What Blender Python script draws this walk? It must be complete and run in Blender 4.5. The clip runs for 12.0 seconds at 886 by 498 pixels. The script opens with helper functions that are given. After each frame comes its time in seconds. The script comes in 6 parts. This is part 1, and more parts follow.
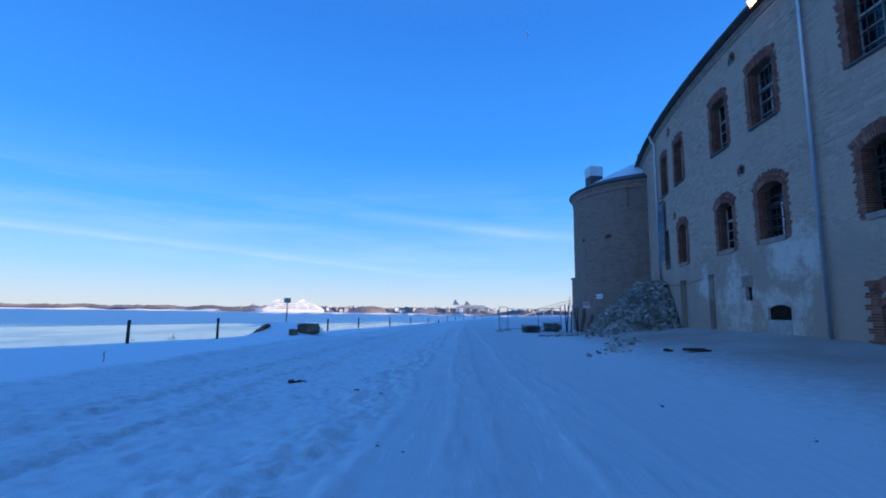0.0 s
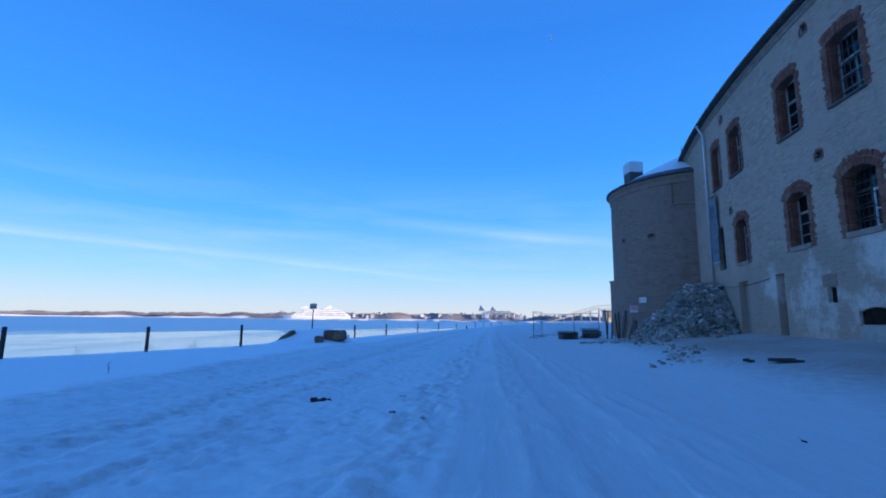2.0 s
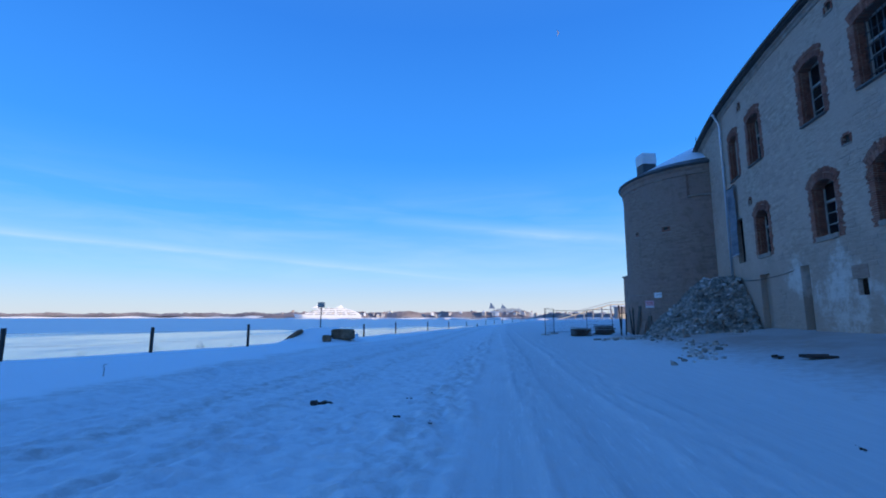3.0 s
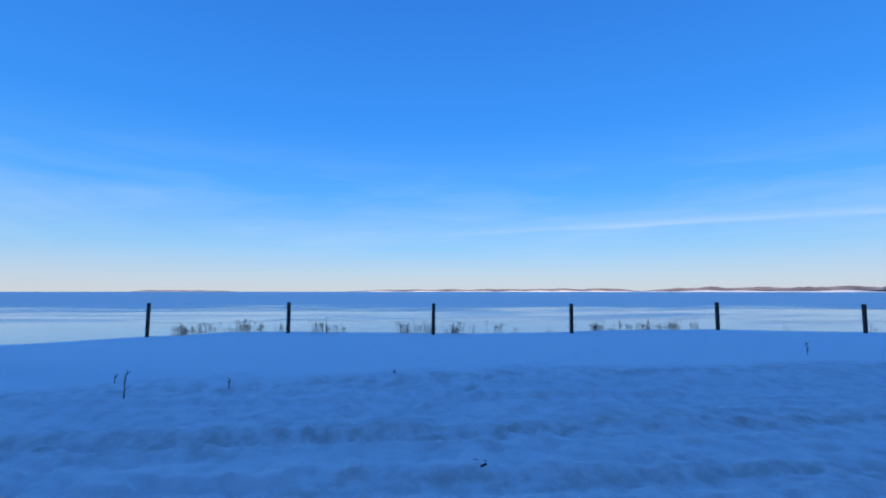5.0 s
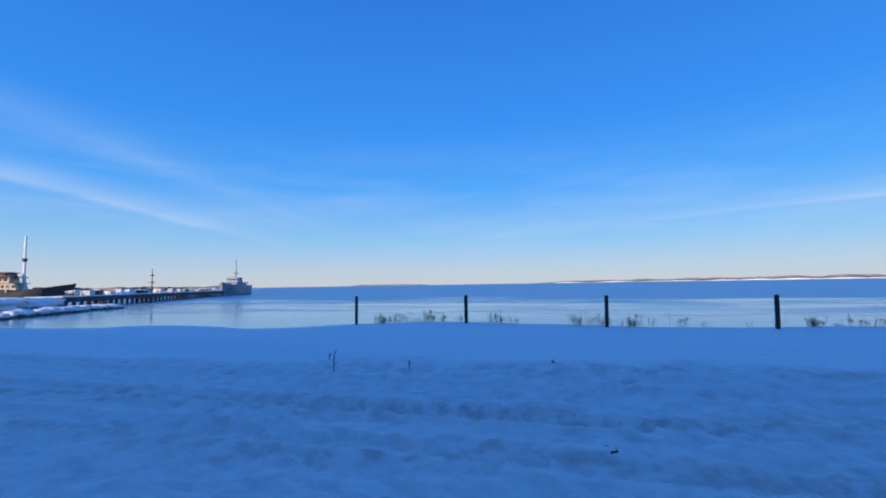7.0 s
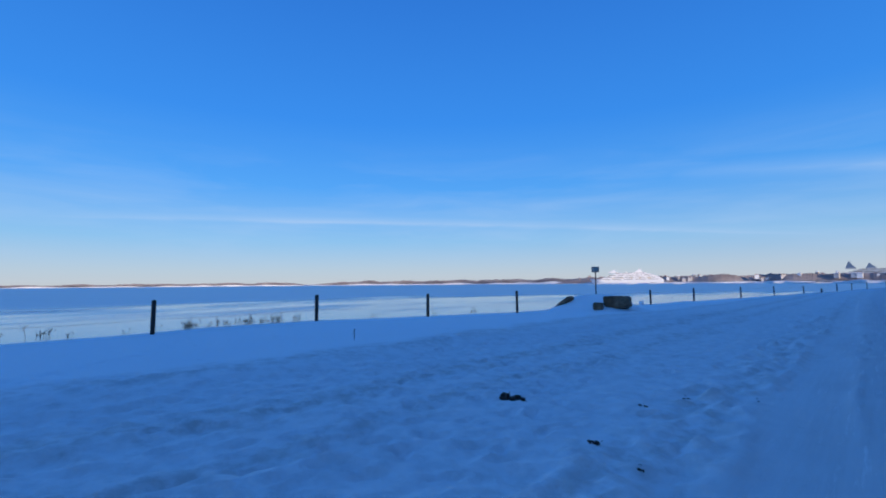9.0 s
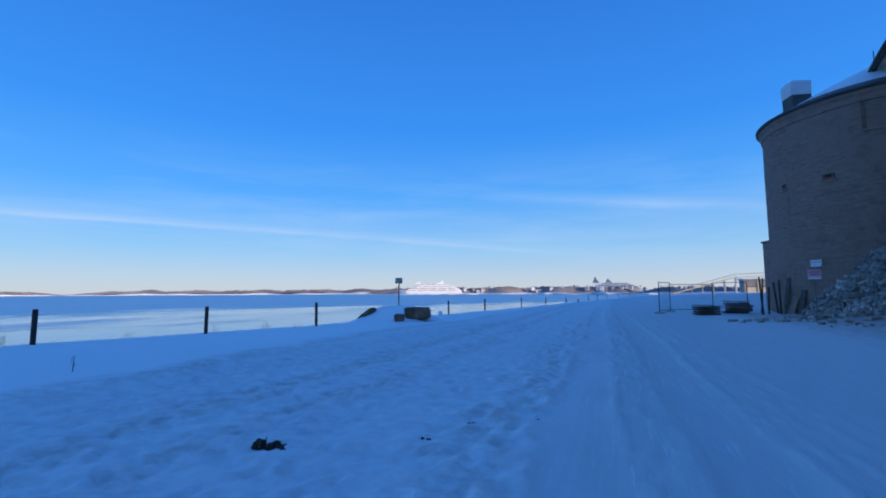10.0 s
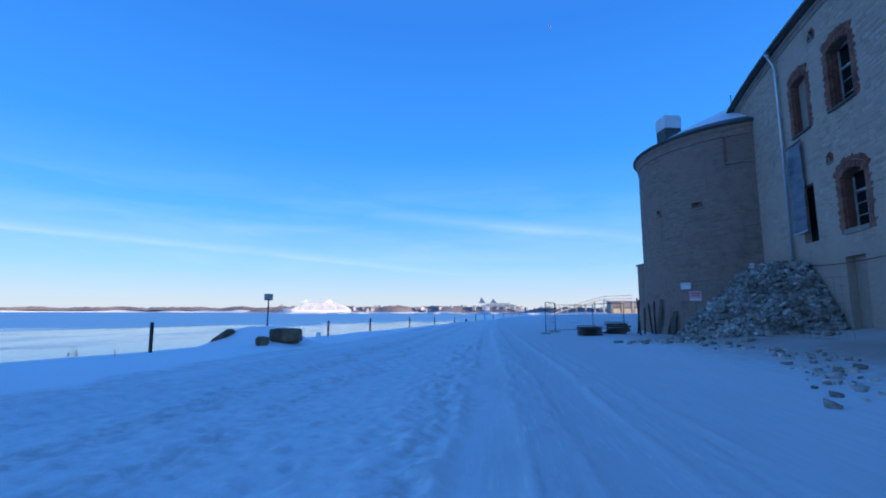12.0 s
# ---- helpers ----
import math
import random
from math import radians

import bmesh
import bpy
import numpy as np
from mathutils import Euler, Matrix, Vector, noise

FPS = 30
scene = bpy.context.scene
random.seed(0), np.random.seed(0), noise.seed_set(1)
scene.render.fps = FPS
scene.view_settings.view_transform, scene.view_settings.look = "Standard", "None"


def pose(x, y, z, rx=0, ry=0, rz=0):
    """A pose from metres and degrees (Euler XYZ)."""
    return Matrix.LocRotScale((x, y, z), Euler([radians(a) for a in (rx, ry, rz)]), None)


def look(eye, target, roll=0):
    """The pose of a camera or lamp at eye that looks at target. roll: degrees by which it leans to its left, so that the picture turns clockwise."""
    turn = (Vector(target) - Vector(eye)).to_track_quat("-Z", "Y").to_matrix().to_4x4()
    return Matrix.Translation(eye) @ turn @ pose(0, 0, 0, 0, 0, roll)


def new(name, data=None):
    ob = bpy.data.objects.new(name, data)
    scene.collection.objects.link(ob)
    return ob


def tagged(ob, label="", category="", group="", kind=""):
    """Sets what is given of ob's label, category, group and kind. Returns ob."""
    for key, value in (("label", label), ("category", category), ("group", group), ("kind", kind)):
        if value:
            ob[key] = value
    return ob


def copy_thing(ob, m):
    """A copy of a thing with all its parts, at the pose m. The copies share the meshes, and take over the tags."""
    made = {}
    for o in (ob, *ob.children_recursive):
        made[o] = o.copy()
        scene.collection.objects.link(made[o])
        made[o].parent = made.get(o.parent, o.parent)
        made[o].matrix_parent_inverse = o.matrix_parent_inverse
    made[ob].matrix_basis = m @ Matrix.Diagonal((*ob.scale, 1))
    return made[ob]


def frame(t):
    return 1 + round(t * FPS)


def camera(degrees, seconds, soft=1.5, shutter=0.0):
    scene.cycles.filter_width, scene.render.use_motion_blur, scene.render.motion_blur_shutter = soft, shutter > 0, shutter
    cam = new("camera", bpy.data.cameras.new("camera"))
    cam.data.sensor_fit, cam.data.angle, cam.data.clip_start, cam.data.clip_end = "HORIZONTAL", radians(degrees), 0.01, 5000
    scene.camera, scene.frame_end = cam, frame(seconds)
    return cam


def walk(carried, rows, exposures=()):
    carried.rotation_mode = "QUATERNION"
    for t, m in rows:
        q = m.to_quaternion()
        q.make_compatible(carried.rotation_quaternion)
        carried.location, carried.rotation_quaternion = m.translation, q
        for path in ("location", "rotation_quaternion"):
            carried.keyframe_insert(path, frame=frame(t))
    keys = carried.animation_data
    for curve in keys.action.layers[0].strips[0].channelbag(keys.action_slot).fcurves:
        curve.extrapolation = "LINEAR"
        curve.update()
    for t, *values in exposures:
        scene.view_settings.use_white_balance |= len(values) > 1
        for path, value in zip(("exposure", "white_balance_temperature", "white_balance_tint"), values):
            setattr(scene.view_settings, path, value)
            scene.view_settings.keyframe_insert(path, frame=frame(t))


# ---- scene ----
cam = camera(87.3, 12.0, soft=1.9)
PATH = [
    (0, (0.035, -1.471, 1.629), (-0.088, 0.506, 1.905), 0.8),
    (0.5, (-0.069, -0.881, 1.593), (-0.228, 1.091, 1.887), 0.9),
    (1, (-0.181, -0.3, 1.584), (-0.382, 1.666, 1.891), 0.9),
    (1.5, (-0.42, 0.102, 1.544), (-0.642, 2.065, 1.854), 0.7),
    (2, (-0.564, 0.337, 1.595), (-0.793, 2.301, 1.895), 0.6),
    (2.5, (-0.578, 0.629, 1.562), (-0.781, 2.597, 1.857), 0.4),
    (2.7, (-0.559, 0.77, 1.562), (-0.765, 2.738, 1.855), 0.3),
    (4.3, (-0.955, 1.673, 1.615), (-2.443, 2.988, 1.854), 0.4),
    (4.5, (-0.822, 1.583, 1.63), (-2.534, 2.594, 1.852), 0.3),
    (5, (-0.62, 1.428, 1.623), (-2.592, 1.703, 1.804), 0.0),
    (5.5, (-0.47, 1.453, 1.657), (-2.447, 1.194, 1.809), 0.0),
    (6, (-0.409, 1.587, 1.638), (-2.339, 1.087, 1.788), -0.1),
    (6.5, (-0.237, 1.723, 1.645), (-2.145, 1.144, 1.803), -0.2),
    (6.7, (-0.126, 1.817, 1.655), (-2.036, 1.244, 1.812), -0.4),
    (8.3, (-0.097, 3.065, 1.665), (-1.969, 3.756, 1.793), -0.8),
    (8.5, (-0.136, 3.282, 1.655), (-1.903, 4.207, 1.789), -0.7),
    (9, (-0.206, 3.954, 1.598), (-1.569, 5.41, 1.748), -0.5),
    (9.5, (-0.338, 4.575, 1.599), (-1.275, 6.334, 1.769), -0.3),
    (10, (-0.494, 5.211, 1.625), (-1.176, 7.081, 1.814), -0.3),
    (10.5, (-0.58, 5.892, 1.636), (-1.125, 7.805, 1.838), -0.2),
    (11, (-0.692, 6.533, 1.614), (-1.119, 8.474, 1.837), -0.1),
    (11.5, (-0.753, 7.249, 1.607), (-1.064, 9.209, 1.854), -0.0),
    (12, (-0.843, 7.922, 1.627), (-1.073, 9.89, 1.896), 0.1),
]
LIGHT = [(0.0, 0.33), (2.2, 0.38), (2.7, 0.33), (4.4, 0.28), (5.0, 0.14), (5.5, 0.10), (6.7, 0.05), (8.4, -0.05), (9.6, 0.0), (10.5, 0.18), (11.0, 0.19), (12.0, 0.38)]
walk(cam, [(t, look(eye, target, roll)) for t, eye, target, roll in PATH], LIGHT)

# ---- sky and sun ----
SUN_ELEV, SUN_AZ = 10.0, -20.0          # degrees; azimuth from +x towards +y
world = bpy.data.worlds.new("world")
scene.world = world
world.use_nodes = True
wn, wl = world.node_tree.nodes, world.node_tree.links
wn.clear()


def nd(tree, kind, **inputs):
    n = tree.nodes.new(kind)
    for key, value in inputs.items():
        n.inputs[key.replace("_", " ")].default_value = value
    return n


def ramp_node(tree, stops, fac=None, interpolation="LINEAR"):
    n = tree.nodes.new("ShaderNodeValToRGB")
    n.color_ramp.interpolation = interpolation
    els = n.color_ramp.elements
    while len(els) < len(stops):
        els.new(0.5)
    for e, (p, c) in zip(els, stops):
        e.position = p
        e.color = (*c, 1) if len(c) == 3 else c
    if fac is not None:
        tree.links.new(fac, n.inputs[0])
    return n


def mix_node(tree, a, b, fac, blend="MIX"):
    n = tree.nodes.new("ShaderNodeMix")
    n.data_type, n.blend_type = "RGBA", blend
    for sock, v in ((n.inputs[0], fac), (n.inputs[6], a), (n.inputs[7], b)):
        if isinstance(v, bpy.types.NodeSocket):
            tree.links.new(v, sock)
        elif isinstance(v, (int, float)):
            sock.default_value = v
        else:
            sock.default_value = (*v, 1)
    return n.outputs[2]


def math_node(tree, op, a, b=0.0, clamp=False):
    n = tree.nodes.new("ShaderNodeMath")
    n.operation, n.use_clamp = op, clamp
    for sock, v in zip(n.inputs, (a, b)):
        if isinstance(v, bpy.types.NodeSocket):
            tree.links.new(v, sock)
        else:
            sock.default_value = v
    return n.outputs[0]


def build_sky():
    t = world.node_tree
    sky = t.nodes.new("ShaderNodeTexSky")
    sky.sky_type, sky.sun_disc = "NISHITA", False
    sky.sun_elevation = radians(SUN_ELEV)
    sky.sun_rotation = radians(90 - SUN_AZ)
    sky.air_density, sky.dust_density, sky.ozone_density = 1.0, 0.35, 3.0
    co = t.nodes.new("ShaderNodeTexCoord")
    sep = t.nodes.new("ShaderNodeSeparateXYZ")
    t.links.new(co.outputs["Generated"], sep.inputs[0])
    z = sep.outputs[2]
    tinted = mix_node(t, sky.outputs[0], SKY_TINT, 1.0, "MULTIPLY")
    # clear winter air: pale towards the horizon, deep blue above
    air = ramp_node(t, SKY_AIR, z)
    base = mix_node(t, tinted, mix_node(t, air.outputs[0], (10, 10, 10), 1.0, "MULTIPLY"), 0.8)
    toward = t.nodes.new("ShaderNodeVectorMath")
    toward.operation = "DOT_PRODUCT"
    t.links.new(co.outputs["Generated"], toward.inputs[0])
    toward.inputs[1].default_value = (math.cos(radians(SUN_AZ)), math.sin(radians(SUN_AZ)), 0)
    glow = math_node(t, "ADD", math_node(t, "MULTIPLY", toward.outputs["Value"], 0.05), 1.035)
    base = mix_node(t, base, glow, 1.0, "MULTIPLY")
    # thin high cloud: a faint general veil, and streaks that follow arcs across the sky
    def dot(v, ax):
        n = t.nodes.new("ShaderNodeVectorMath")
        n.operation = "DOT_PRODUCT"
        t.links.new(v, n.inputs[0])
        n.inputs[1].default_value = ax
        return n.outputs["Value"]

    view = co.outputs["Generated"]
    mp = t.nodes.new("ShaderNodeMapping")
    mp.inputs["Scale"].default_value = (1.3, 1.3, 9.0)
    t.links.new(view, mp.inputs[0])
    n1 = nd(t, "ShaderNodeTexNoise", Scale=2.6, Detail=6.0, Roughness=0.55, Distortion=0.4)
    t.links.new(mp.outputs[0], n1.inputs["Vector"])
    wisp = ramp_node(t, [(0.42, (0, 0, 0)), (0.72, (1, 1, 1))], n1.outputs[0]).outputs[0]
    veil = ramp_node(t, [(0.03, (0, 0, 0)), (0.09, (0.28, 0.28, 0.28)), (0.17, (0.22, 0.22, 0.22)), (0.3, (0, 0, 0))], z).outputs[0]
    cloud = math_node(t, "MULTIPLY", wisp, veil)
    wob = math_node(t, "MULTIPLY", math_node(t, "SUBTRACT", n1.outputs[0], 0.5), 0.018)
    for normal, mid, half, below, above, power in STREAKS:
        off = math_node(t, "ADD", dot(view, normal), wob)
        side = math_node(t, "MAXIMUM", math_node(t, "MULTIPLY", off, 1.0 / above), math_node(t, "MULTIPLY", off, -1.0 / below))
        core = math_node(t, "POWER", math_node(t, "SUBTRACT", 1.0, side, True), 1.6)
        near = math_node(t, "MULTIPLY", math_node(t, "SUBTRACT", dot(view, mid), math.cos(half)), 1.0 / (1 - math.cos(half)), True)
        s = math_node(t, "MULTIPLY", core, math_node(t, "POWER", near, 0.6))
        s = math_node(t, "MULTIPLY", s, math_node(t, "ADD", math_node(t, "MULTIPLY", wisp, 0.7), 0.45))
        cloud = math_node(t, "MAXIMUM", cloud, math_node(t, "MULTIPLY", s, power, True))
    out = mix_node(t, base, CLOUD, cloud)
    bg = nd(t, "ShaderNodeBackground", Strength=SKY_STRENGTH)
    t.links.new(out, bg.inputs[0])
    w = t.nodes.new("ShaderNodeOutputWorld")
    t.links.new(bg.outputs[0], w.inputs[0])


SKY_STRENGTH = 0.1
SKY_TINT = (0.42, 1.0, 1.75)
SKY_AIR = [(0.0, (0.67, 0.67, 0.73)), (0.03, (0.57, 0.65, 0.77)), (0.09, (0.32, 0.58, 0.87)), (0.2, (0.098, 0.405, 0.97)), (0.33, (0.044, 0.295, 0.93)), (0.55, (0.03, 0.21, 0.77)), (1.0, (0.07, 0.21, 0.60))]
CLOUD = (4.6, 6.4, 9.2)
# normal of the arc, middle, half length (radians), width below and above, strength
STREAKS = [
    ((0.1105, -0.0715, 0.9913), (-0.68, 0.72, 0.125), 0.75, 0.010, 0.022, 0.75),
    ((0.1054, -0.1806, 0.9779), (0.06, 0.98, 0.175), 0.36, 0.022, 0.030, 0.6),
    ((-0.0705, 0.2506, 0.9655), (-0.55, -0.82, 0.17), 0.42, 0.014, 0.05, 0.8),
    ((-0.0679, 0.3618, 0.9298), (-0.60, -0.76, 0.25), 0.5, 0.05, 0.06, 0.32),
    ((0.1201, -0.0457, 0.9917), (-0.93, 0.33, 0.13), 0.3, 0.012, 0.02, 0.35),
]
build_sky()

sun_data = bpy.data.lights.new("sun", "SUN")
sun_data.energy, sun_data.angle, sun_data.color = 4.2, radians(0.5), (1.0, 0.8, 0.58)
sun = new("sun", sun_data)
_ce = math.cos(radians(SUN_ELEV))
sun.matrix_world = look((0, 0, 60), (-_ce * math.cos(radians(SUN_AZ)), -_ce * math.sin(radians(SUN_AZ)), 60 - math.sin(radians(SUN_ELEV))))

# ---- materials ----


def surface(name, colors, scale=1.0, fine=12.0, rough=0.8, bump=0.3, metal=0.0, island=0.0, fine_mix=0.35, stretch=(1, 1, 1), rand=0.0, bump_dist=0.02, spec=0.5):
    """A weathered surface: large blotches over the colours, fine grain, bump; island/rand: variation piece by piece."""
    m = bpy.data.materials.new(name)
    m.use_nodes = True
    t = m.node_tree
    bsdf = t.nodes["Principled BSDF"]
    co = t.nodes.new("ShaderNodeTexCoord")
    mp = t.nodes.new("ShaderNodeMapping")
    mp.inputs["Scale"].default_value = stretch
    t.links.new(co.outputs["Object"], mp.inputs[0])
    big = nd(t, "ShaderNodeTexNoise", Scale=scale, Detail=4.0, Roughness=0.6)
    small = nd(t, "ShaderNodeTexNoise", Scale=fine, Detail=5.0, Roughness=0.65)
    for n in (big, small):
        t.links.new(mp.outputs[0], n.inputs["Vector"])
    k = len(colors)
    col = ramp_node(t, [(0.32 + 0.36 * i / max(1, k - 1), c) for i, c in enumerate(colors)], big.outputs[0]).outputs[0]
    grain = ramp_node(t, [(0.3, (0.55, 0.55, 0.55)), (0.7, (1.25, 1.25, 1.25))], small.outputs[0])
    col = mix_node(t, col, grain.outputs[0], fine_mix, "MULTIPLY")
    if island or rand:
        src = t.nodes.new("ShaderNodeNewGeometry").outputs["Random Per Island"] if island else t.nodes.new("ShaderNodeObjectInfo").outputs["Random"]
        lo, hi = 1 - (island or rand), 1 + (island or rand)
        v = ramp_node(t, [(0.0, (lo, lo, lo)), (1.0, (hi, hi, hi))], src)
        col = mix_node(t, col, v.outputs[0], 1.0, "MULTIPLY")
    t.links.new(col, bsdf.inputs["Base Color"])
    bsdf.inputs["Roughness"].default_value = rough
    bsdf.inputs["Metallic"].default_value = metal
    bsdf.inputs["Specular IOR Level"].default_value = spec
    if bump:
        b = nd(t, "ShaderNodeBump", Strength=bump, Distance=bump_dist)
        t.links.new(small.outputs[0], b.inputs["Height"])
        t.links.new(b.outputs[0], bsdf.inputs["Normal"])
    return m


def snow_ground():
    m = bpy.data.materials.new("snow_ground")
    m.use_nodes = True
    t = m.node_tree
    bsdf = t.nodes["Principled BSDF"]
    geo = t.nodes.new("ShaderNodeNewGeometry")
    pos = geo.outputs["Position"]
    sep = t.nodes.new("ShaderNodeSeparateXYZ")
    t.links.new(pos, sep.inputs[0])
    mp = t.nodes.new("ShaderNodeMapping")
    mp.inputs["Scale"].default_value = (4.5, 0.3, 1.0)
    t.links.new(pos, mp.inputs[0])
    big = nd(t, "ShaderNodeTexNoise", Scale=0.35, Detail=5.0, Roughness=0.6)
    mid = nd(t, "ShaderNodeTexNoise", Scale=3.6, Detail=6.0, Roughness=0.66)
    fine = nd(t, "ShaderNodeTexNoise", Scale=16.0, Detail=5.0, Roughness=0.7)
    run = nd(t, "ShaderNodeTexNoise", Scale=2.6, Detail=5.0, Roughness=0.6)
    for n in (big, mid, fine):
        t.links.new(pos, n.inputs["Vector"])
    t.links.new(mp.outputs[0], run.inputs["Vector"])
    clean, packed = (0.86, 0.87, 0.88), (0.60, 0.595, 0.60)
    xv = math_node(t, "ADD", sep.outputs[0], math_node(t, "MULTIPLY", math_node(t, "SUBTRACT", big.outputs[0], 0.5), 1.6))
    in_lane = ramp_node(t, [(0.0, (0, 0, 0)), (0.22, (1, 1, 1)), (0.8, (1, 1, 1)), (1.0, (0.9, 0.9, 0.9))], math_node(t, "MULTIPLY", math_node(t, "ADD", xv, 2.0), 0.16)).outputs[0]
    streak = ramp_node(t, [(0.3, (0.7, 0.7, 0.7)), (0.7, (0.95, 0.95, 0.95))], run.outputs[0]).outputs[0]
    col = mix_node(t, clean, packed, math_node(t, "MULTIPLY", in_lane, streak))
    # crumbs of cleaner snow thrown up in broken lines along the lane
    mp2 = t.nodes.new("ShaderNodeMapping")
    mp2.inputs["Scale"].default_value = (7.0, 0.55, 1.0)
    t.links.new(pos, mp2.inputs[0])
    crumb_n = nd(t, "ShaderNodeTexNoise", Scale=1.6, Detail=7.0, Roughness=0.72)
    t.links.new(mp2.outputs[0], crumb_n.inputs["Vector"])
    crumb = math_node(t, "MULTIPLY", ramp_node(t, [(0.55, (0, 0, 0)), (0.66, (1, 1, 1))], crumb_n.outputs[0]).outputs[0], math_node(t, "MULTIPLY", in_lane, ramp_node(t, [(0.5, (1, 1, 1)), (0.68, (0, 0, 0))], math_node(t, "MULTIPLY", math_node(t, "ADD", xv, 2.0), 0.16)).outputs[0]))
    # lighter colour also stands in for shading that the crumbs' low relief lacks
    col = mix_node(t, col, (0.86, 0.87, 0.88), math_node(t, "MULTIPLY", crumb, 0.6))
    # the trodden strip: greyer, with brownish scuffs
    trod = ramp_node(t, [(0.30, (0, 0, 0)), (0.40, (1, 1, 1)), (0.75, (1, 1, 1)), (0.82, (0, 0, 0))], math_node(t, "MULTIPLY", math_node(t, "ADD", xv, 14.0), 0.0667)).outputs[0]
    scuff = ramp_node(t, [(0.45, (0, 0, 0)), (0.62, (1, 1, 1))], mid.outputs[0]).outputs[0]
    col = mix_node(t, col, (0.48, 0.475, 0.475), math_node(t, "MULTIPLY", trod, math_node(t, "ADD", math_node(t, "MULTIPLY", scuff, 0.25), 0.22)))
    # trodden dirt beside the wall and in patches
    near = ramp_node(t, [(0.42, (0, 0, 0)), (0.58, (1, 1, 1))], math_node(t, "ADD", math_node(t, "MULTIPLY", sep.outputs[0], 0.054), math_node(t, "MULTIPLY", mid.outputs[0], 0.25)))
    near = math_node(t, "MULTIPLY", near.outputs[0], ramp_node(t, [(0.0, (1, 1, 1)), (1.0, (0, 0, 0))], math_node(t, "MULTIPLY", math_node(t, "SUBTRACT", sep.outputs[1], 35.0), 0.12)).outputs[0])
    near2 = math_node(t, "MULTIPLY", near, ramp_node(t, [(0.38, (0.7, 0.7, 0.7)), (0.6, (1, 1, 1))], big.outputs[0]).outputs[0])
    col = mix_node(t, col, (0.37, 0.25, 0.195), math_node(t, "MULTIPLY", near2, 0.85))
    spots = math_node(t, "MULTIPLY", ramp_node(t, [(0.63, (0, 0, 0)), (0.72, (1, 1, 1))], mid.outputs[0]).outputs[0], ramp_node(t, [(0.45, (0, 0, 0)), (0.6, (1, 1, 1))], big.outputs[0]).outputs[0])
    col = mix_node(t, col, (0.42, 0.40, 0.38), math_node(t, "MULTIPLY", spots, 0.5))
    # grey-brown slush in the wheel tracks on the seaward side and in the trodden strip
    wob = math_node(t, "ADD", sep.outputs[0], math_node(t, "MULTIPLY", math_node(t, "SUBTRACT", big.outputs[0], 0.5), 2.2))
    for c0, half, amount in ((-6.1, 0.6, 0.6), (-8.9, 0.75, 0.5), (-4.6, 0.5, 0.45), (-1.9, 0.75, 0.6)):
        band = ramp_node(t, [(0.0, (1, 1, 1)), (1.0, (0, 0, 0))], math_node(t, "MULTIPLY", math_node(t, "ABSOLUTE", math_node(t, "SUBTRACT", wob, c0), 0.0), 1 / half)).outputs[0]
        patch = ramp_node(t, [(0.40, (0.15, 0.15, 0.15)), (0.60, (1, 1, 1))], mid.outputs[0]).outputs[0]
        col = mix_node(t, col, (0.43, 0.385, 0.345), math_node(t, "MULTIPLY", math_node(t, "MULTIPLY", band, patch), amount))
    t.links.new(col, bsdf.inputs["Base Color"])
    bsdf.inputs["Roughness"].default_value = 0.75
    bsdf.inputs["Specular IOR Level"].default_value = 0.25
    b1 = nd(t, "ShaderNodeBump", Strength=0.25, Distance=0.03)
    t.links.new(mid.outputs[0], b1.inputs["Height"])
    b2 = nd(t, "ShaderNodeBump", Strength=0.75, Distance=0.016)
    t.links.new(fine.outputs[0], b2.inputs["Height"])
    b0 = nd(t, "ShaderNodeBump", Strength=0.35, Distance=0.02)
    t.links.new(crumb, b0.inputs["Height"])
    t.links.new(b0.outputs[0], b1.inputs["Normal"])
    t.links.new(b1.outputs[0], b2.inputs["Normal"])
    t.links.new(b2.outputs[0], bsdf.inputs["Normal"])
    return m


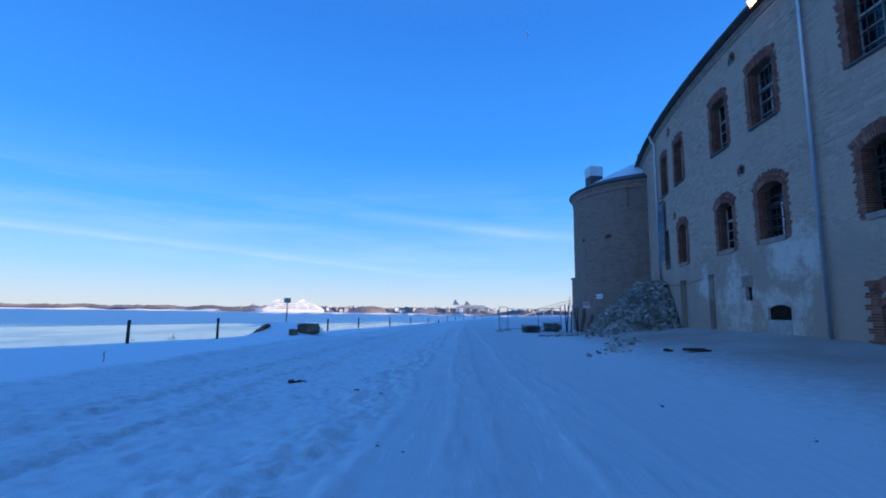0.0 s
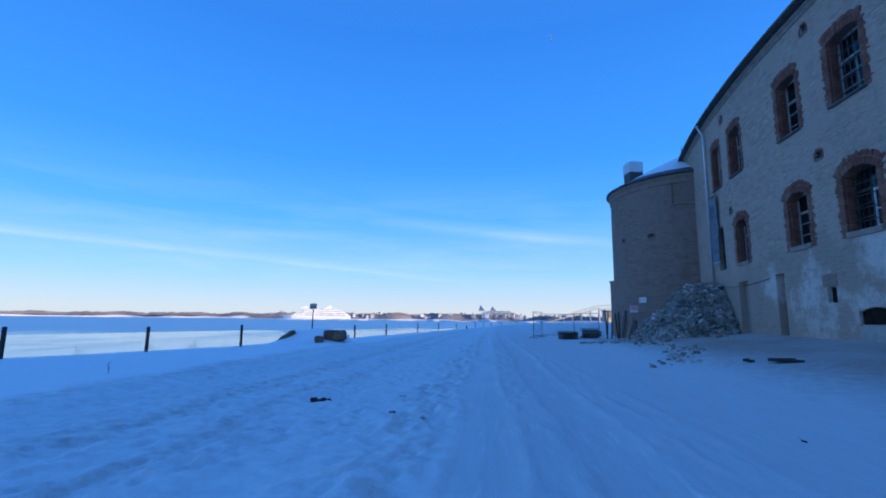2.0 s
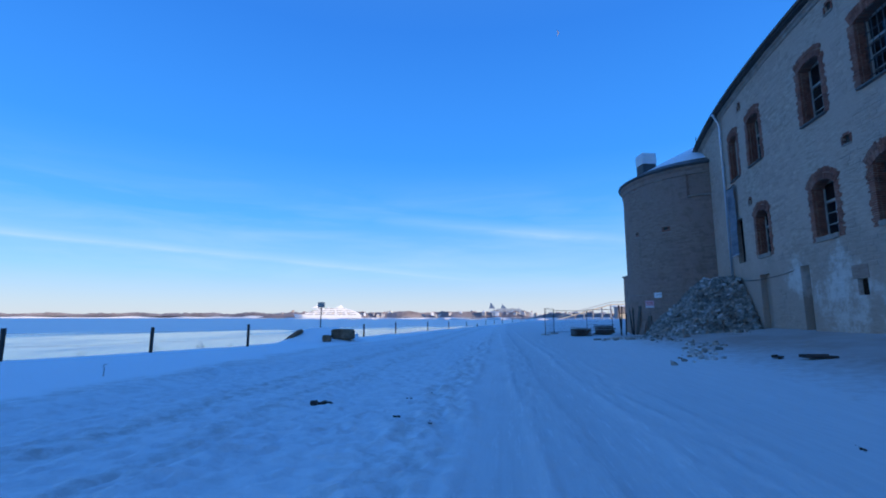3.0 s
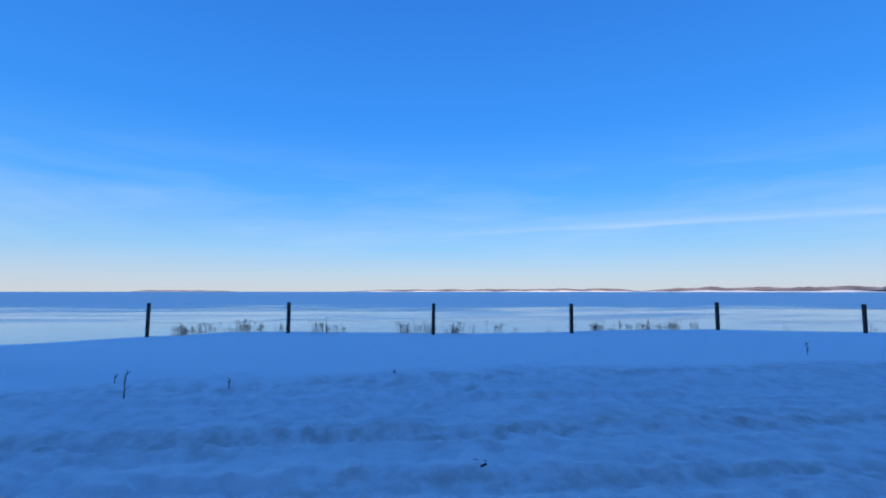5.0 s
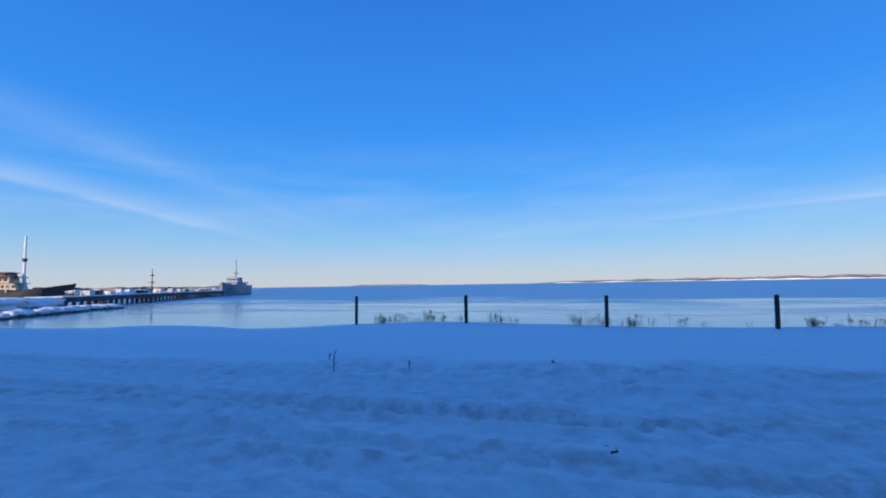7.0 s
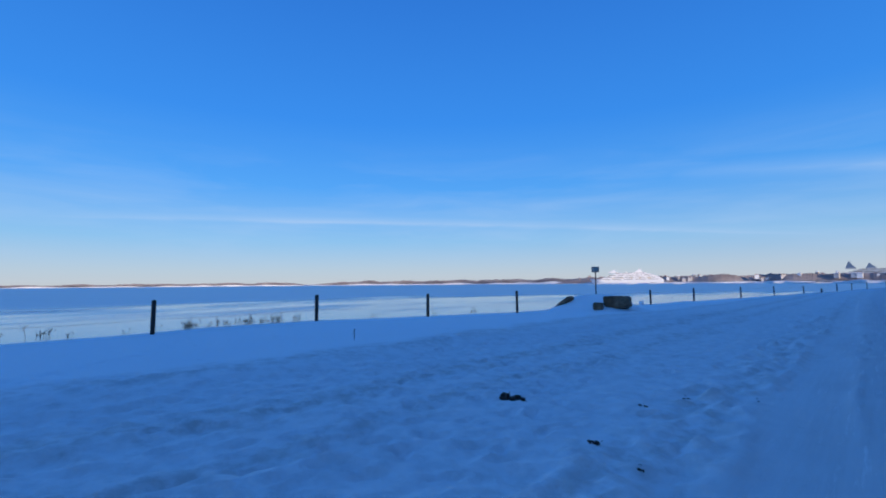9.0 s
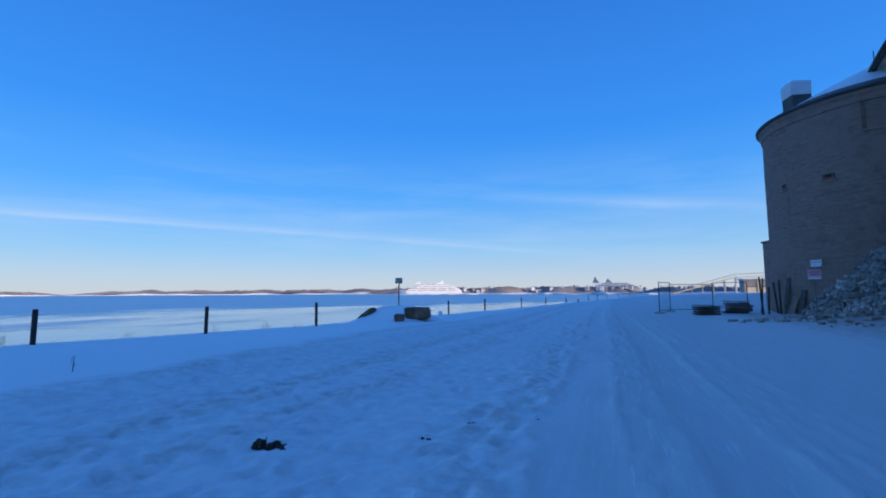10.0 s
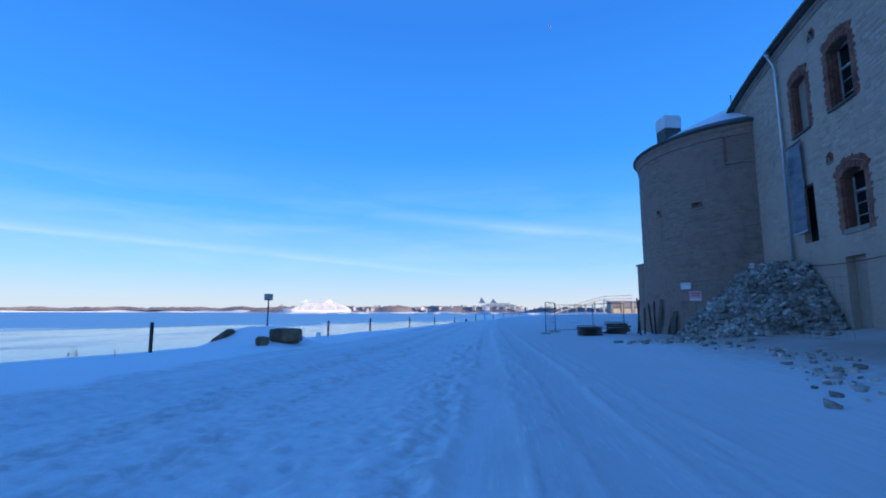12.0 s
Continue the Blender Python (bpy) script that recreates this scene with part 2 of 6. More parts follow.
def sea_water():
    m = bpy.data.materials.new("sea_water")
    m.use_nodes = True
    t = m.node_tree
    bsdf = t.nodes["Principled BSDF"]
    pos = t.nodes.new("ShaderNodeNewGeometry").outputs["Position"]
    sep = t.nodes.new("ShaderNodeSeparateXYZ")
    t.links.new(pos, sep.inputs[0])
    mp = t.nodes.new("ShaderNodeMapping")
    mp.inputs["Scale"].default_value = (1.0, 0.3, 1.0)
    t.links.new(pos, mp.inputs[0])
    patch = nd(t, "ShaderNodeTexNoise", Scale=0.03, Detail=5.0, Roughness=0.65, Distortion=0.8)
    wave = nd(t, "ShaderNodeTexNoise", Scale=0.9, Detail=4.0, Roughness=0.6)
    for n in (patch, wave):
        t.links.new(mp.outputs[0], n.inputs["Vector"])
    # calm, greasy-iced water inshore, ruffled water farther out
    out = math_node(t, "MULTIPLY", math_node(t, "ADD", sep.outputs[0], 45.0), -0.0066)
    out = math_node(t, "ADD", out, math_node(t, "MULTIPLY", math_node(t, "MAXIMUM", math_node(t, "SUBTRACT", sep.outputs[1], 110.0), 0.0), 0.006))
    out = math_node(t, "ADD", out, math_node(t, "MULTIPLY", math_node(t, "SUBTRACT", patch.outputs[0], 0.5), 2.2))
    far = ramp_node(t, [(0.28, (0, 0, 0)), (0.72, (1, 1, 1))], out).outputs[0]
    # thin dark leads through the greasy ice
    lead_mp = t.nodes.new("ShaderNodeMapping")
    lead_mp.inputs["Scale"].default_value = (1.0, 0.22, 1.0)
    t.links.new(pos, lead_mp.inputs[0])
    lead_n = nd(t, "ShaderNodeTexNoise", Scale=0.11, Detail=3.0, Roughness=0.5, Distortion=0.5)
    t.links.new(lead_mp.outputs[0], lead_n.inputs["Vector"])
    lead = ramp_node(t, [(0.0, (1, 1, 1)), (0.013, (0, 0, 0))], math_node(t, "ABSOLUTE", math_node(t, "SUBTRACT", lead_n.outputs[0], 0.52))).outputs[0]
    ice = mix_node(t, (0.20, 0.40, 0.47), (0.06, 0.16, 0.24), math_node(t, "MULTIPLY", lead, 0.75))
    # offshore blue base takes over part of the reflected upper sky
    t.links.new(mix_node(t, ice, (0.05, 0.27, 0.50), far), bsdf.inputs["Base Color"])
    t.links.new(math_node(t, "ADD", math_node(t, "MULTIPLY", far, 0.2), 0.12), bsdf.inputs["Roughness"])
    b = nd(t, "ShaderNodeBump", Distance=0.12)
    t.links.new(math_node(t, "ADD", math_node(t, "MULTIPLY", far, 0.45), 0.2), b.inputs["Strength"])
    t.links.new(wave.outputs[0], b.inputs["Height"])
    t.links.new(b.outputs[0], bsdf.inputs["Normal"])
    bsdf.inputs["IOR"].default_value = 1.33
    return m


def wall_stone(name, warm=0.0):
    """Weathered limestone, patched with plaster and lime wash low down."""
    m = bpy.data.materials.new(name)
    m.use_nodes = True
    t = m.node_tree
    bsdf = t.nodes["Principled BSDF"]
    geo = t.nodes.new("ShaderNodeNewGeometry")
    pos = geo.outputs["Position"]
    sep = t.nodes.new("ShaderNodeSeparateXYZ")
    t.links.new(pos, sep.inputs[0])
    big = nd(t, "ShaderNodeTexNoise", Scale=0.33, Detail=6.0, Roughness=0.62)
    mid = nd(t, "ShaderNodeTexNoise", Scale=1.7, Detail=6.0, Roughness=0.65)
    mp = t.nodes.new("ShaderNodeMapping")
    mp.inputs["Scale"].default_value = (1.0, 1.0, 5.0)
    t.links.new(pos, mp.inputs[0])
    course = nd(t, "ShaderNodeTexNoise", Scale=2.3, Detail=4.0, Roughness=0.6)
    t.links.new(mp.outputs[0], course.inputs["Vector"])
    fine = nd(t, "ShaderNodeTexNoise", Scale=22.0, Detail=4.0, Roughness=0.7)
    run = t.nodes.new("ShaderNodeMapping")
    run.inputs["Scale"].default_value = (1.0, 1.0, 0.16)
    t.links.new(pos, run.inputs[0])
    drip = nd(t, "ShaderNodeTexNoise", Scale=1.3, Detail=5.0, Roughness=0.6)
    t.links.new(run.outputs[0], drip.inputs["Vector"])
    for n in (big, mid, fine):
        t.links.new(pos, n.inputs["Vector"])
    w = warm
    k = 1.0 - 0.36 * w
    tone = ((0.36, 0.25, 0.19), (0.48, 0.34, 0.26), (0.53, 0.385, 0.295), (0.61, 0.45, 0.35))
    col = ramp_node(t, [(p, tuple(c * k * (1 - 0.07 * w * min(i, 1)) for i, c in enumerate(v))) for p, v in zip((0.3, 0.45, 0.58, 0.72), tone)], course.outputs[0]).outputs[0]
    # render still in place: smoother and more even
    col = mix_node(t, col, (0.51 * k, 0.36 * k * (1 - .08 * w), 0.28 * k * (1 - .05 * w)), ramp_node(t, [(0.42, (0, 0, 0)), (0.56, (0.85, 0.85, 0.85))], big.outputs[0]).outputs[0])
    col = mix_node(t, col, (0.17, 0.13, 0.10), ramp_node(t, [(0.60, (0, 0, 0)), (0.78, (0.5, 0.5, 0.5))], drip.outputs[0]).outputs[0])
    if w:
        # bare reddish patches in the tower's render
        bare = ramp_node(t, [(0.50, (0, 0, 0)), (0.64, (0.75, 0.75, 0.75))], mid.outputs[0]).outputs[0]
        col = mix_node(t, col, (0.24, 0.155, 0.115), math_node(t, "MULTIPLY", bare, ramp_node(t, [(0.40, (0, 0, 0)), (0.55, (1, 1, 1))], big.outputs[0]).outputs[0]))
    rnd = ramp_node(t, [(0.0, (0.86, 0.86, 0.86)), (1.0, (1.10, 1.09, 1.08))], geo.outputs["Random Per Island"])
    col = mix_node(t, col, rnd.outputs[0], 1.0, "MULTIPLY")
    if not warm:
        # brown-grey plaster on the basement storey, with flaking lime wash
        low = ramp_node(t, [(0.0, (1, 1, 1)), (0.40, (1, 1, 1)), (0.50, (0, 0, 0))], math_node(t, "ADD", math_node(t, "MULTIPLY", sep.outputs[2], 0.1), math_node(t, "MULTIPLY", math_node(t, "SUBTRACT", big.outputs[0], 0.5), 0.5)))
        col = mix_node(t, col, (0.37, 0.265, 0.205), math_node(t, "MULTIPLY", low.outputs[0], 0.5))
        patchy = nd(t, "ShaderNodeTexNoise", Scale=1.1, Detail=9.0, Roughness=0.78)
        t.links.new(pos, patchy.inputs["Vector"])
        wash = 0.0
        for py, pz, hy, hz in ((16.6, 4.0, 2.0, 1.4), (20.9, 2.3, 1.7, 2.2), (23.9, 3.5, 1.3, 1.2), (17.7, 1.9, 1.9, 1.3)):
            dy = math_node(t, "MULTIPLY", math_node(t, "SUBTRACT", sep.outputs[1], py), 1 / hy)
            dz = math_node(t, "MULTIPLY", math_node(t, "SUBTRACT", sep.outputs[2], pz), 1 / hz)
            r = math_node(t, "ADD", math_node(t, "MULTIPLY", dy, dy), math_node(t, "MULTIPLY", dz, dz))
            wash = math_node(t, "MAXIMUM", wash, math_node(t, "SUBTRACT", 1.0, math_node(t, "MULTIPLY", r, 0.6)))
        flake = math_node(t, "ADD", math_node(t, "MULTIPLY", wash, 0.32), patchy.outputs[0])
        flake = ramp_node(t, [(0.66, (0, 0, 0)), (0.84, (1, 1, 1))], flake).outputs[0]
        side = math_node(t, "GREATER_THAN", sep.outputs[1], 15.1)
        col = mix_node(t, col, (0.72, 0.63, 0.56), math_node(t, "MULTIPLY", math_node(t, "MULTIPLY", flake, side), 0.75))
        red = math_node(t, "MULTIPLY", low.outputs[0], ramp_node(t, [(0.66, (0, 0, 0)), (0.72, (1, 1, 1))], mid.outputs[0]).outputs[0])
        col = mix_node(t, col, (0.35, 0.15, 0.10), math_node(t, "MULTIPLY", red, 0.45))
    grain = ramp_node(t, [(0.3, (0.7, 0.7, 0.7)), (0.7, (1.2, 1.2, 1.2))], fine.outputs[0])
    col = mix_node(t, col, grain.outputs[0], 0.5, "MULTIPLY")
    t.links.new(col, bsdf.inputs["Base Color"])
    bsdf.inputs["Roughness"].default_value = 0.9
    bsdf.inputs["Specular IOR Level"].default_value = 0.2
    b1 = nd(t, "ShaderNodeBump", Strength=0.35, Distance=0.03)
    t.links.new(course.outputs[0], b1.inputs["Height"])
    b2 = nd(t, "ShaderNodeBump", Strength=0.5, Distance=0.01)
    t.links.new(fine.outputs[0], b2.inputs["Height"])
    t.links.new(b1.outputs[0], b2.inputs["Normal"])
    t.links.new(b2.outputs[0], bsdf.inputs["Normal"])
    return m


M = {
    "snow": snow_ground(),
    "sea": sea_water(),
    "wall": wall_stone("wall_stone"),
    "tower": wall_stone("tower_stone", 1.0),
    "brick": surface("red_brick", [(0.17, 0.055, 0.035), (0.27, 0.09, 0.055), (0.34, 0.16, 0.11)], 1.1, 25, 0.9, 0.4, island=0.22),
    "mortar": surface("mortar", [(0.20, 0.10, 0.07), (0.27, 0.15, 0.11)], 2, 20, 0.95, 0.5),
    "stone": surface("rubble_stone", [(0.15, 0.125, 0.105), (0.27, 0.235, 0.20), (0.42, 0.38, 0.34)], 0.9, 14, 0.9, 0.5, island=0.35),
    "sillstone": surface("sill_stone", [(0.25, 0.19, 0.15), (0.37, 0.29, 0.235)], 2, 18, 0.9, 0.4),
    "roof": surface("roof_sheet", [(0.05, 0.05, 0.052), (0.09, 0.085, 0.08)], 1.2, 14, 0.6, 0.3),
    "roofsnow": surface("roof_snow", [(0.82, 0.83, 0.85), (0.88, 0.88, 0.9)], 0.8, 9, 0.8, 0.4),
    "sheet": surface("dull_sheet", [(0.09, 0.09, 0.09), (0.15, 0.145, 0.14)], 2, 20, 0.65, 0.2, metal=0.2),
    "eave": surface("eave_wood", [(0.055, 0.045, 0.04), (0.10, 0.085, 0.07)], 1.5, 20, 0.8, 0.4),
    "zinc": surface("zinc_pipe", [(0.42, 0.46, 0.52), (0.55, 0.58, 0.62)], 1.5, 20, 0.38, 0.1, metal=0.75),
    "rusted": surface("rusted_sheet", [(0.06, 0.045, 0.035), (0.13, 0.09, 0.065)], 1.2, 16, 0.8, 0.3),
    "paint": surface("window_paint", [(0.34, 0.31, 0.27), (0.50, 0.46, 0.41)], 3, 30, 0.7, 0.3),
    "iron": surface("rusty_iron", [(0.035, 0.03, 0.03), (0.075, 0.05, 0.04)], 4, 40, 0.7, 0.3, metal=0.4),
    "post": surface("fence_post", [(0.018, 0.016, 0.017), (0.045, 0.035, 0.032)], 3, 30, 0.75, 0.4),
    "wire": surface("fence_wire", [(0.10, 0.09, 0.09), (0.16, 0.15, 0.14)], 3, 30, 0.5, 0.0, metal=0.6),
    "boulder": surface("boulder", [(0.055, 0.03, 0.017), (0.15, 0.085, 0.048), (0.26, 0.17, 0.11)], 1.4, 11, 0.9, 0.7, bump_dist=0.05),
    "wood": surface("old_wood", [(0.07, 0.055, 0.045), (0.13, 0.10, 0.08)], 3, 30, 0.85, 0.4, rand=0.25),
    "twig": surface("dry_stalk", [(0.07, 0.05, 0.035), (0.14, 0.10, 0.07)], 6, 40, 0.9, 0.2),
    # frozen soil of the clods, also the painted dark of vents and putlog holes
    "soil": surface("soil_hole_dark", [(0.022, 0.019, 0.017), (0.075, 0.062, 0.052)], 6, 30, 0.95, 0.8, bump_dist=0.03),
    # near-black colour that stands in for the unlit depth of openings
    "void": surface("opening_dark", [(0.016, 0.010, 0.007), (0.045, 0.027, 0.018)], 2, 25, 0.95, 0.3, spec=0.1),
    "concrete": surface("concrete", [(0.34, 0.285, 0.24), (0.46, 0.40, 0.35)], 3, 25, 0.9, 0.4),
    "white": surface("white_paint", [(0.72, 0.72, 0.71), (0.82, 0.82, 0.81)], 0.05, 1.0, 0.5, 0.0, fine_mix=0.15),
    "grey_hull": surface("grey_hull", [(0.20, 0.23, 0.25), (0.28, 0.31, 0.32)], 0.2, 2.0, 0.5, 0.0, fine_mix=0.2),
    "dark_hull": surface("dark_hull", [(0.03, 0.03, 0.032), (0.06, 0.055, 0.05)], 0.2, 2.0, 0.5, 0.0, fine_mix=0.2),
    "buff": surface("buff_paint", [(0.72, 0.57, 0.37), (0.82, 0.68, 0.48)], 0.3, 2.0, 0.5, 0.0, fine_mix=0.2),
    "moonlight": surface("moon_dust", [(0.2, 0.2, 0.2), (0.3, 0.3, 0.3)], 0.05, 1.0, 0.9, 0.0),
    "ferry_white": surface("ferry_white", [(0.80, 0.80, 0.80), (0.88, 0.87, 0.86)], 0.05, 0.6, 0.5, 0.0, fine_mix=0.1),
    "pale_hull": surface("pale_hull", [(0.36, 0.42, 0.48), (0.46, 0.52, 0.57)], 0.2, 2.0, 0.5, 0.0, fine_mix=0.2),
    # navy lightened: distance haze over the funnels is put into the colour
    "hazed_navy": surface("hazed_navy_paint", [(0.10, 0.17, 0.29), (0.14, 0.22, 0.34)], 0.3, 2.0, 0.5, 0.0),
    "window_dark": surface("ship_window", [(0.06, 0.055, 0.05), (0.14, 0.12, 0.10)], 0.4, 2.0, 0.25, 0.0),
    # winter woods, their browns lightened in the colour to stand in for haze
    "land": surface("hazed_far_woods", [(0.17, 0.145, 0.15), (0.24, 0.205, 0.205), (0.33, 0.29, 0.285)], 0.012, 0.08, 0.95, 0.0, stretch=(1, 1, 3)),
    "field": surface("far_snowfield", [(0.72, 0.72, 0.72), (0.85, 0.85, 0.85)], 0.01, 0.1, 0.9, 0.0),
    "town": surface("town_wall", [(0.45, 0.38, 0.34), (0.6, 0.56, 0.52)], 0.05, 0.4, 0.8, 0.0, rand=0.35),
    "town_roof": surface("town_roof", [(0.30, 0.15, 0.11), (0.45, 0.30, 0.25)], 0.05, 0.4, 0.8, 0.0, rand=0.3),
    "pier": surface("pier_timber", [(0.07, 0.06, 0.055), (0.14, 0.12, 0.11)], 0.5, 5, 0.9, 0.2),
    "banner": surface("banner_cloth", [(0.20, 0.22, 0.27), (0.34, 0.37, 0.42), (0.50, 0.52, 0.56)], 1.4, 30, 0.7, 0.2, stretch=(0.4, 0.4, 1.6)),
    "sign_white": surface("sign_white", [(0.66, 0.66, 0.66), (0.76, 0.76, 0.76)], 3, 30, 0.5, 0.0),
    "sign_pink": surface("sign_pink", [(0.68, 0.34, 0.38), (0.74, 0.42, 0.45)], 3, 30, 0.5, 0.0),
    "sign_red": surface("sign_red", [(0.55, 0.08, 0.09), (0.6, 0.1, 0.1)], 3, 30, 0.5, 0.0),
    "sign_grey": surface("sign_grey", [(0.10, 0.10, 0.11), (0.16, 0.16, 0.17)], 3, 30, 0.5, 0.0),
    "plaster": surface("old_plaster", [(0.30, 0.215, 0.165), (0.40, 0.295, 0.23)], 1.0, 15, 0.9, 0.4),
}


def glass():
    m = bpy.data.materials.new("window_glass")
    m.use_nodes = True
    b = m.node_tree.nodes["Principled BSDF"]
    b.inputs["Base Color"].default_value = (0.03, 0.035, 0.04, 1)
    b.inputs["Roughness"].default_value = 0.06
    b.inputs["Transmission Weight"].default_value = 0.6
    b.inputs["IOR"].default_value = 1.45
    return m


def lamp_glow():
    m = bpy.data.materials.new("lamp_glow")
    m.use_nodes = True
    b = m.node_tree.nodes["Principled BSDF"]
    b.inputs["Base Color"].default_value = (0.9, 0.8, 0.6, 1)
    b.inputs["Emission Color"].default_value = (1.0, 0.55, 0.22, 1)
    b.inputs["Emission Strength"].default_value = 4.0
    return m


M["glass"], M["glow"] = glass(), lamp_glow()

# ---- mesh helpers ----


def part(name, bm, material, parent=None, label="", smooth=False):
    me = bpy.data.meshes.new(name)
    if isinstance(bm, bmesh.types.BMesh):
        bmesh.ops.recalc_face_normals(bm, faces=bm.faces)
        bm.to_mesh(me)
        bm.free()
    else:
        me.from_pydata(*bm)
        me.validate()
    for p in me.polygons:
        p.use_smooth = smooth
    me.materials.append(M[material])
    ob = new(name, me)
    if parent is not None:
        ob.parent = parent
    if label:
        ob["label"] = label
    return ob


def thing(name, m, label, category, group="", kind=""):
    ob = new(name)
    ob.empty_display_size = 0.2
    ob.matrix_world = m
    return tagged(ob, label, category, group, kind)


def box(bm, c, s, rot=None, taper=1.0):
    """A box of size s about c; rot: a Matrix; taper: width of the top against the bottom."""
    vs = []
    for dz in (-0.5, 0.5):
        k = taper if dz > 0 else 1.0
        for dx, dy in ((-0.5, -0.5), (0.5, -0.5), (0.5, 0.5), (-0.5, 0.5)):
            v = Vector((dx * s[0] * k, dy * s[1] * k, dz * s[2]))
            if rot is not None:
                v = rot @ v
            vs.append(bm.verts.new(v + Vector(c)))
    for f in ((3, 2, 1, 0), (4, 5, 6, 7), (0, 1, 5, 4), (1, 2, 6, 5), (2, 3, 7, 6), (3, 0, 4, 7)):
        bm.faces.new([vs[i] for i in f])
    return vs


def tube(bm, pts, radii, seg=8, cap=True):
    """A round tube through points."""
    rings = []
    n = len(pts)
    for i, p in enumerate(pts):
        p = Vector(p)
        d = (Vector(pts[min(i + 1, n - 1)]) - Vector(pts[max(i - 1, 0)])).normalized()
        a = d.orthogonal().normalized() if abs(d.z) > 0.9 else d.cross(Vector((0, 0, 1))).normalized()
        b = d.cross(a)
        r = radii[i] if isinstance(radii, (list, tuple)) else radii
        rings.append([bm.verts.new(p + (a * math.cos(2 * math.pi * k / seg) + b * math.sin(2 * math.pi * k / seg)) * r) for k in range(seg)])
    for r0, r1 in zip(rings, rings[1:]):
        for k in range(seg):
            bm.faces.new((r0[k], r0[(k + 1) % seg], r1[(k + 1) % seg], r1[k]))
    if cap:
        bm.faces.new(rings[0][::-1])
        bm.faces.new(rings[-1])


def boxm(*args, **kw):
    bm = bmesh.new()
    box(bm, *args, **kw)
    return bm


def bevelled(bm, w=0.01, seg=1):
    bmesh.ops.bevel(bm, geom=bm.edges[:], offset=w, segments=seg, affect="EDGES", profile=0.5)
    return bm


def tubem(*args, **kw):
    bm = bmesh.new()
    tube(bm, *args, **kw)
    return bm


def lump(rng, s, rough=0.25, sub=2, freq=1.3, square=0.72):
    """An irregular stone: an icosphere pressed and dented."""
    bm = bmesh.new()
    bmesh.ops.create_icosphere(bm, subdivisions=sub, radius=1.0)
    off = Vector((rng.uniform(0, 50), rng.uniform(0, 50), rng.uniform(0, 50)))
    for v in bm.verts:
        k = 1 + rough * noise.noise(v.co * freq + off) + 0.3 * rough * noise.noise(v.co * freq * 3 + off)
        q = v.co * k
        q = Vector([math.copysign(abs(c) ** square, c) for c in q])
        v.co = Vector((q.x * s[0], q.y * s[1], q.z * s[2]))
    return bm


# ---- the ground ----
FENCE_Y = [-4600, -400, -60, -30, -17, -7.2, -1.7, 3.4, 8.5, 14.2, 19.9, 26.1, 41, 80, 180, 400, 4600]
FENCE_X = [-300, -60, -26, -22, -20.6, -19.8, -17.96, -17.3, -17.04, -16.8, -16.16, -15.26, -13.1, -7.5, 6.9, 60, 3000]
CREST_Y = [-4600, -60, -36, -30, -25.4, -22, -18.8, -16.4, -14.2, -12, -8.9, -7.0, -4.2, -1.7, 3.4, 8.5, 10.4, 14.2, 19.9, 26.1, 41, 80, 180, 400, 4600]
CREST_Z = [-0.9, -0.9, -0.82, -0.75, -0.63, -0.43, -0.32, -0.34, -0.45, -0.38, -0.22, -0.1, 0.06, 0.14, 0.06, 0.10, 0.15, 0.15, 0.03, -0.06, -0.12, -0.1, 0.1, 0.5, 0.5]


def vnoise(x, y, scale, seed):
    x, y = x * scale + seed * 17.3, y * scale + seed * 9.1
    xi, yi = np.floor(x), np.floor(y)
    fx, fy = x - xi, y - yi
    fx, fy = fx * fx * (3 - 2 * fx), fy * fy * (3 - 2 * fy)

    def h(a, b):
        v = np.sin(a * 127.1 + b * 311.7 + seed * 74.7) * 43758.5453
        return v - np.floor(v)

    return (h(xi, yi) * (1 - fx) + h(xi + 1, yi) * fx) * (1 - fy) + (h(xi, yi + 1) * (1 - fx) + h(xi + 1, yi + 1) * fx) * fy - 0.5


def smooth(a, b, x):
    t = np.clip((x - a) / (b - a), 0, 1)
    return t * t * (3 - 2 * t)


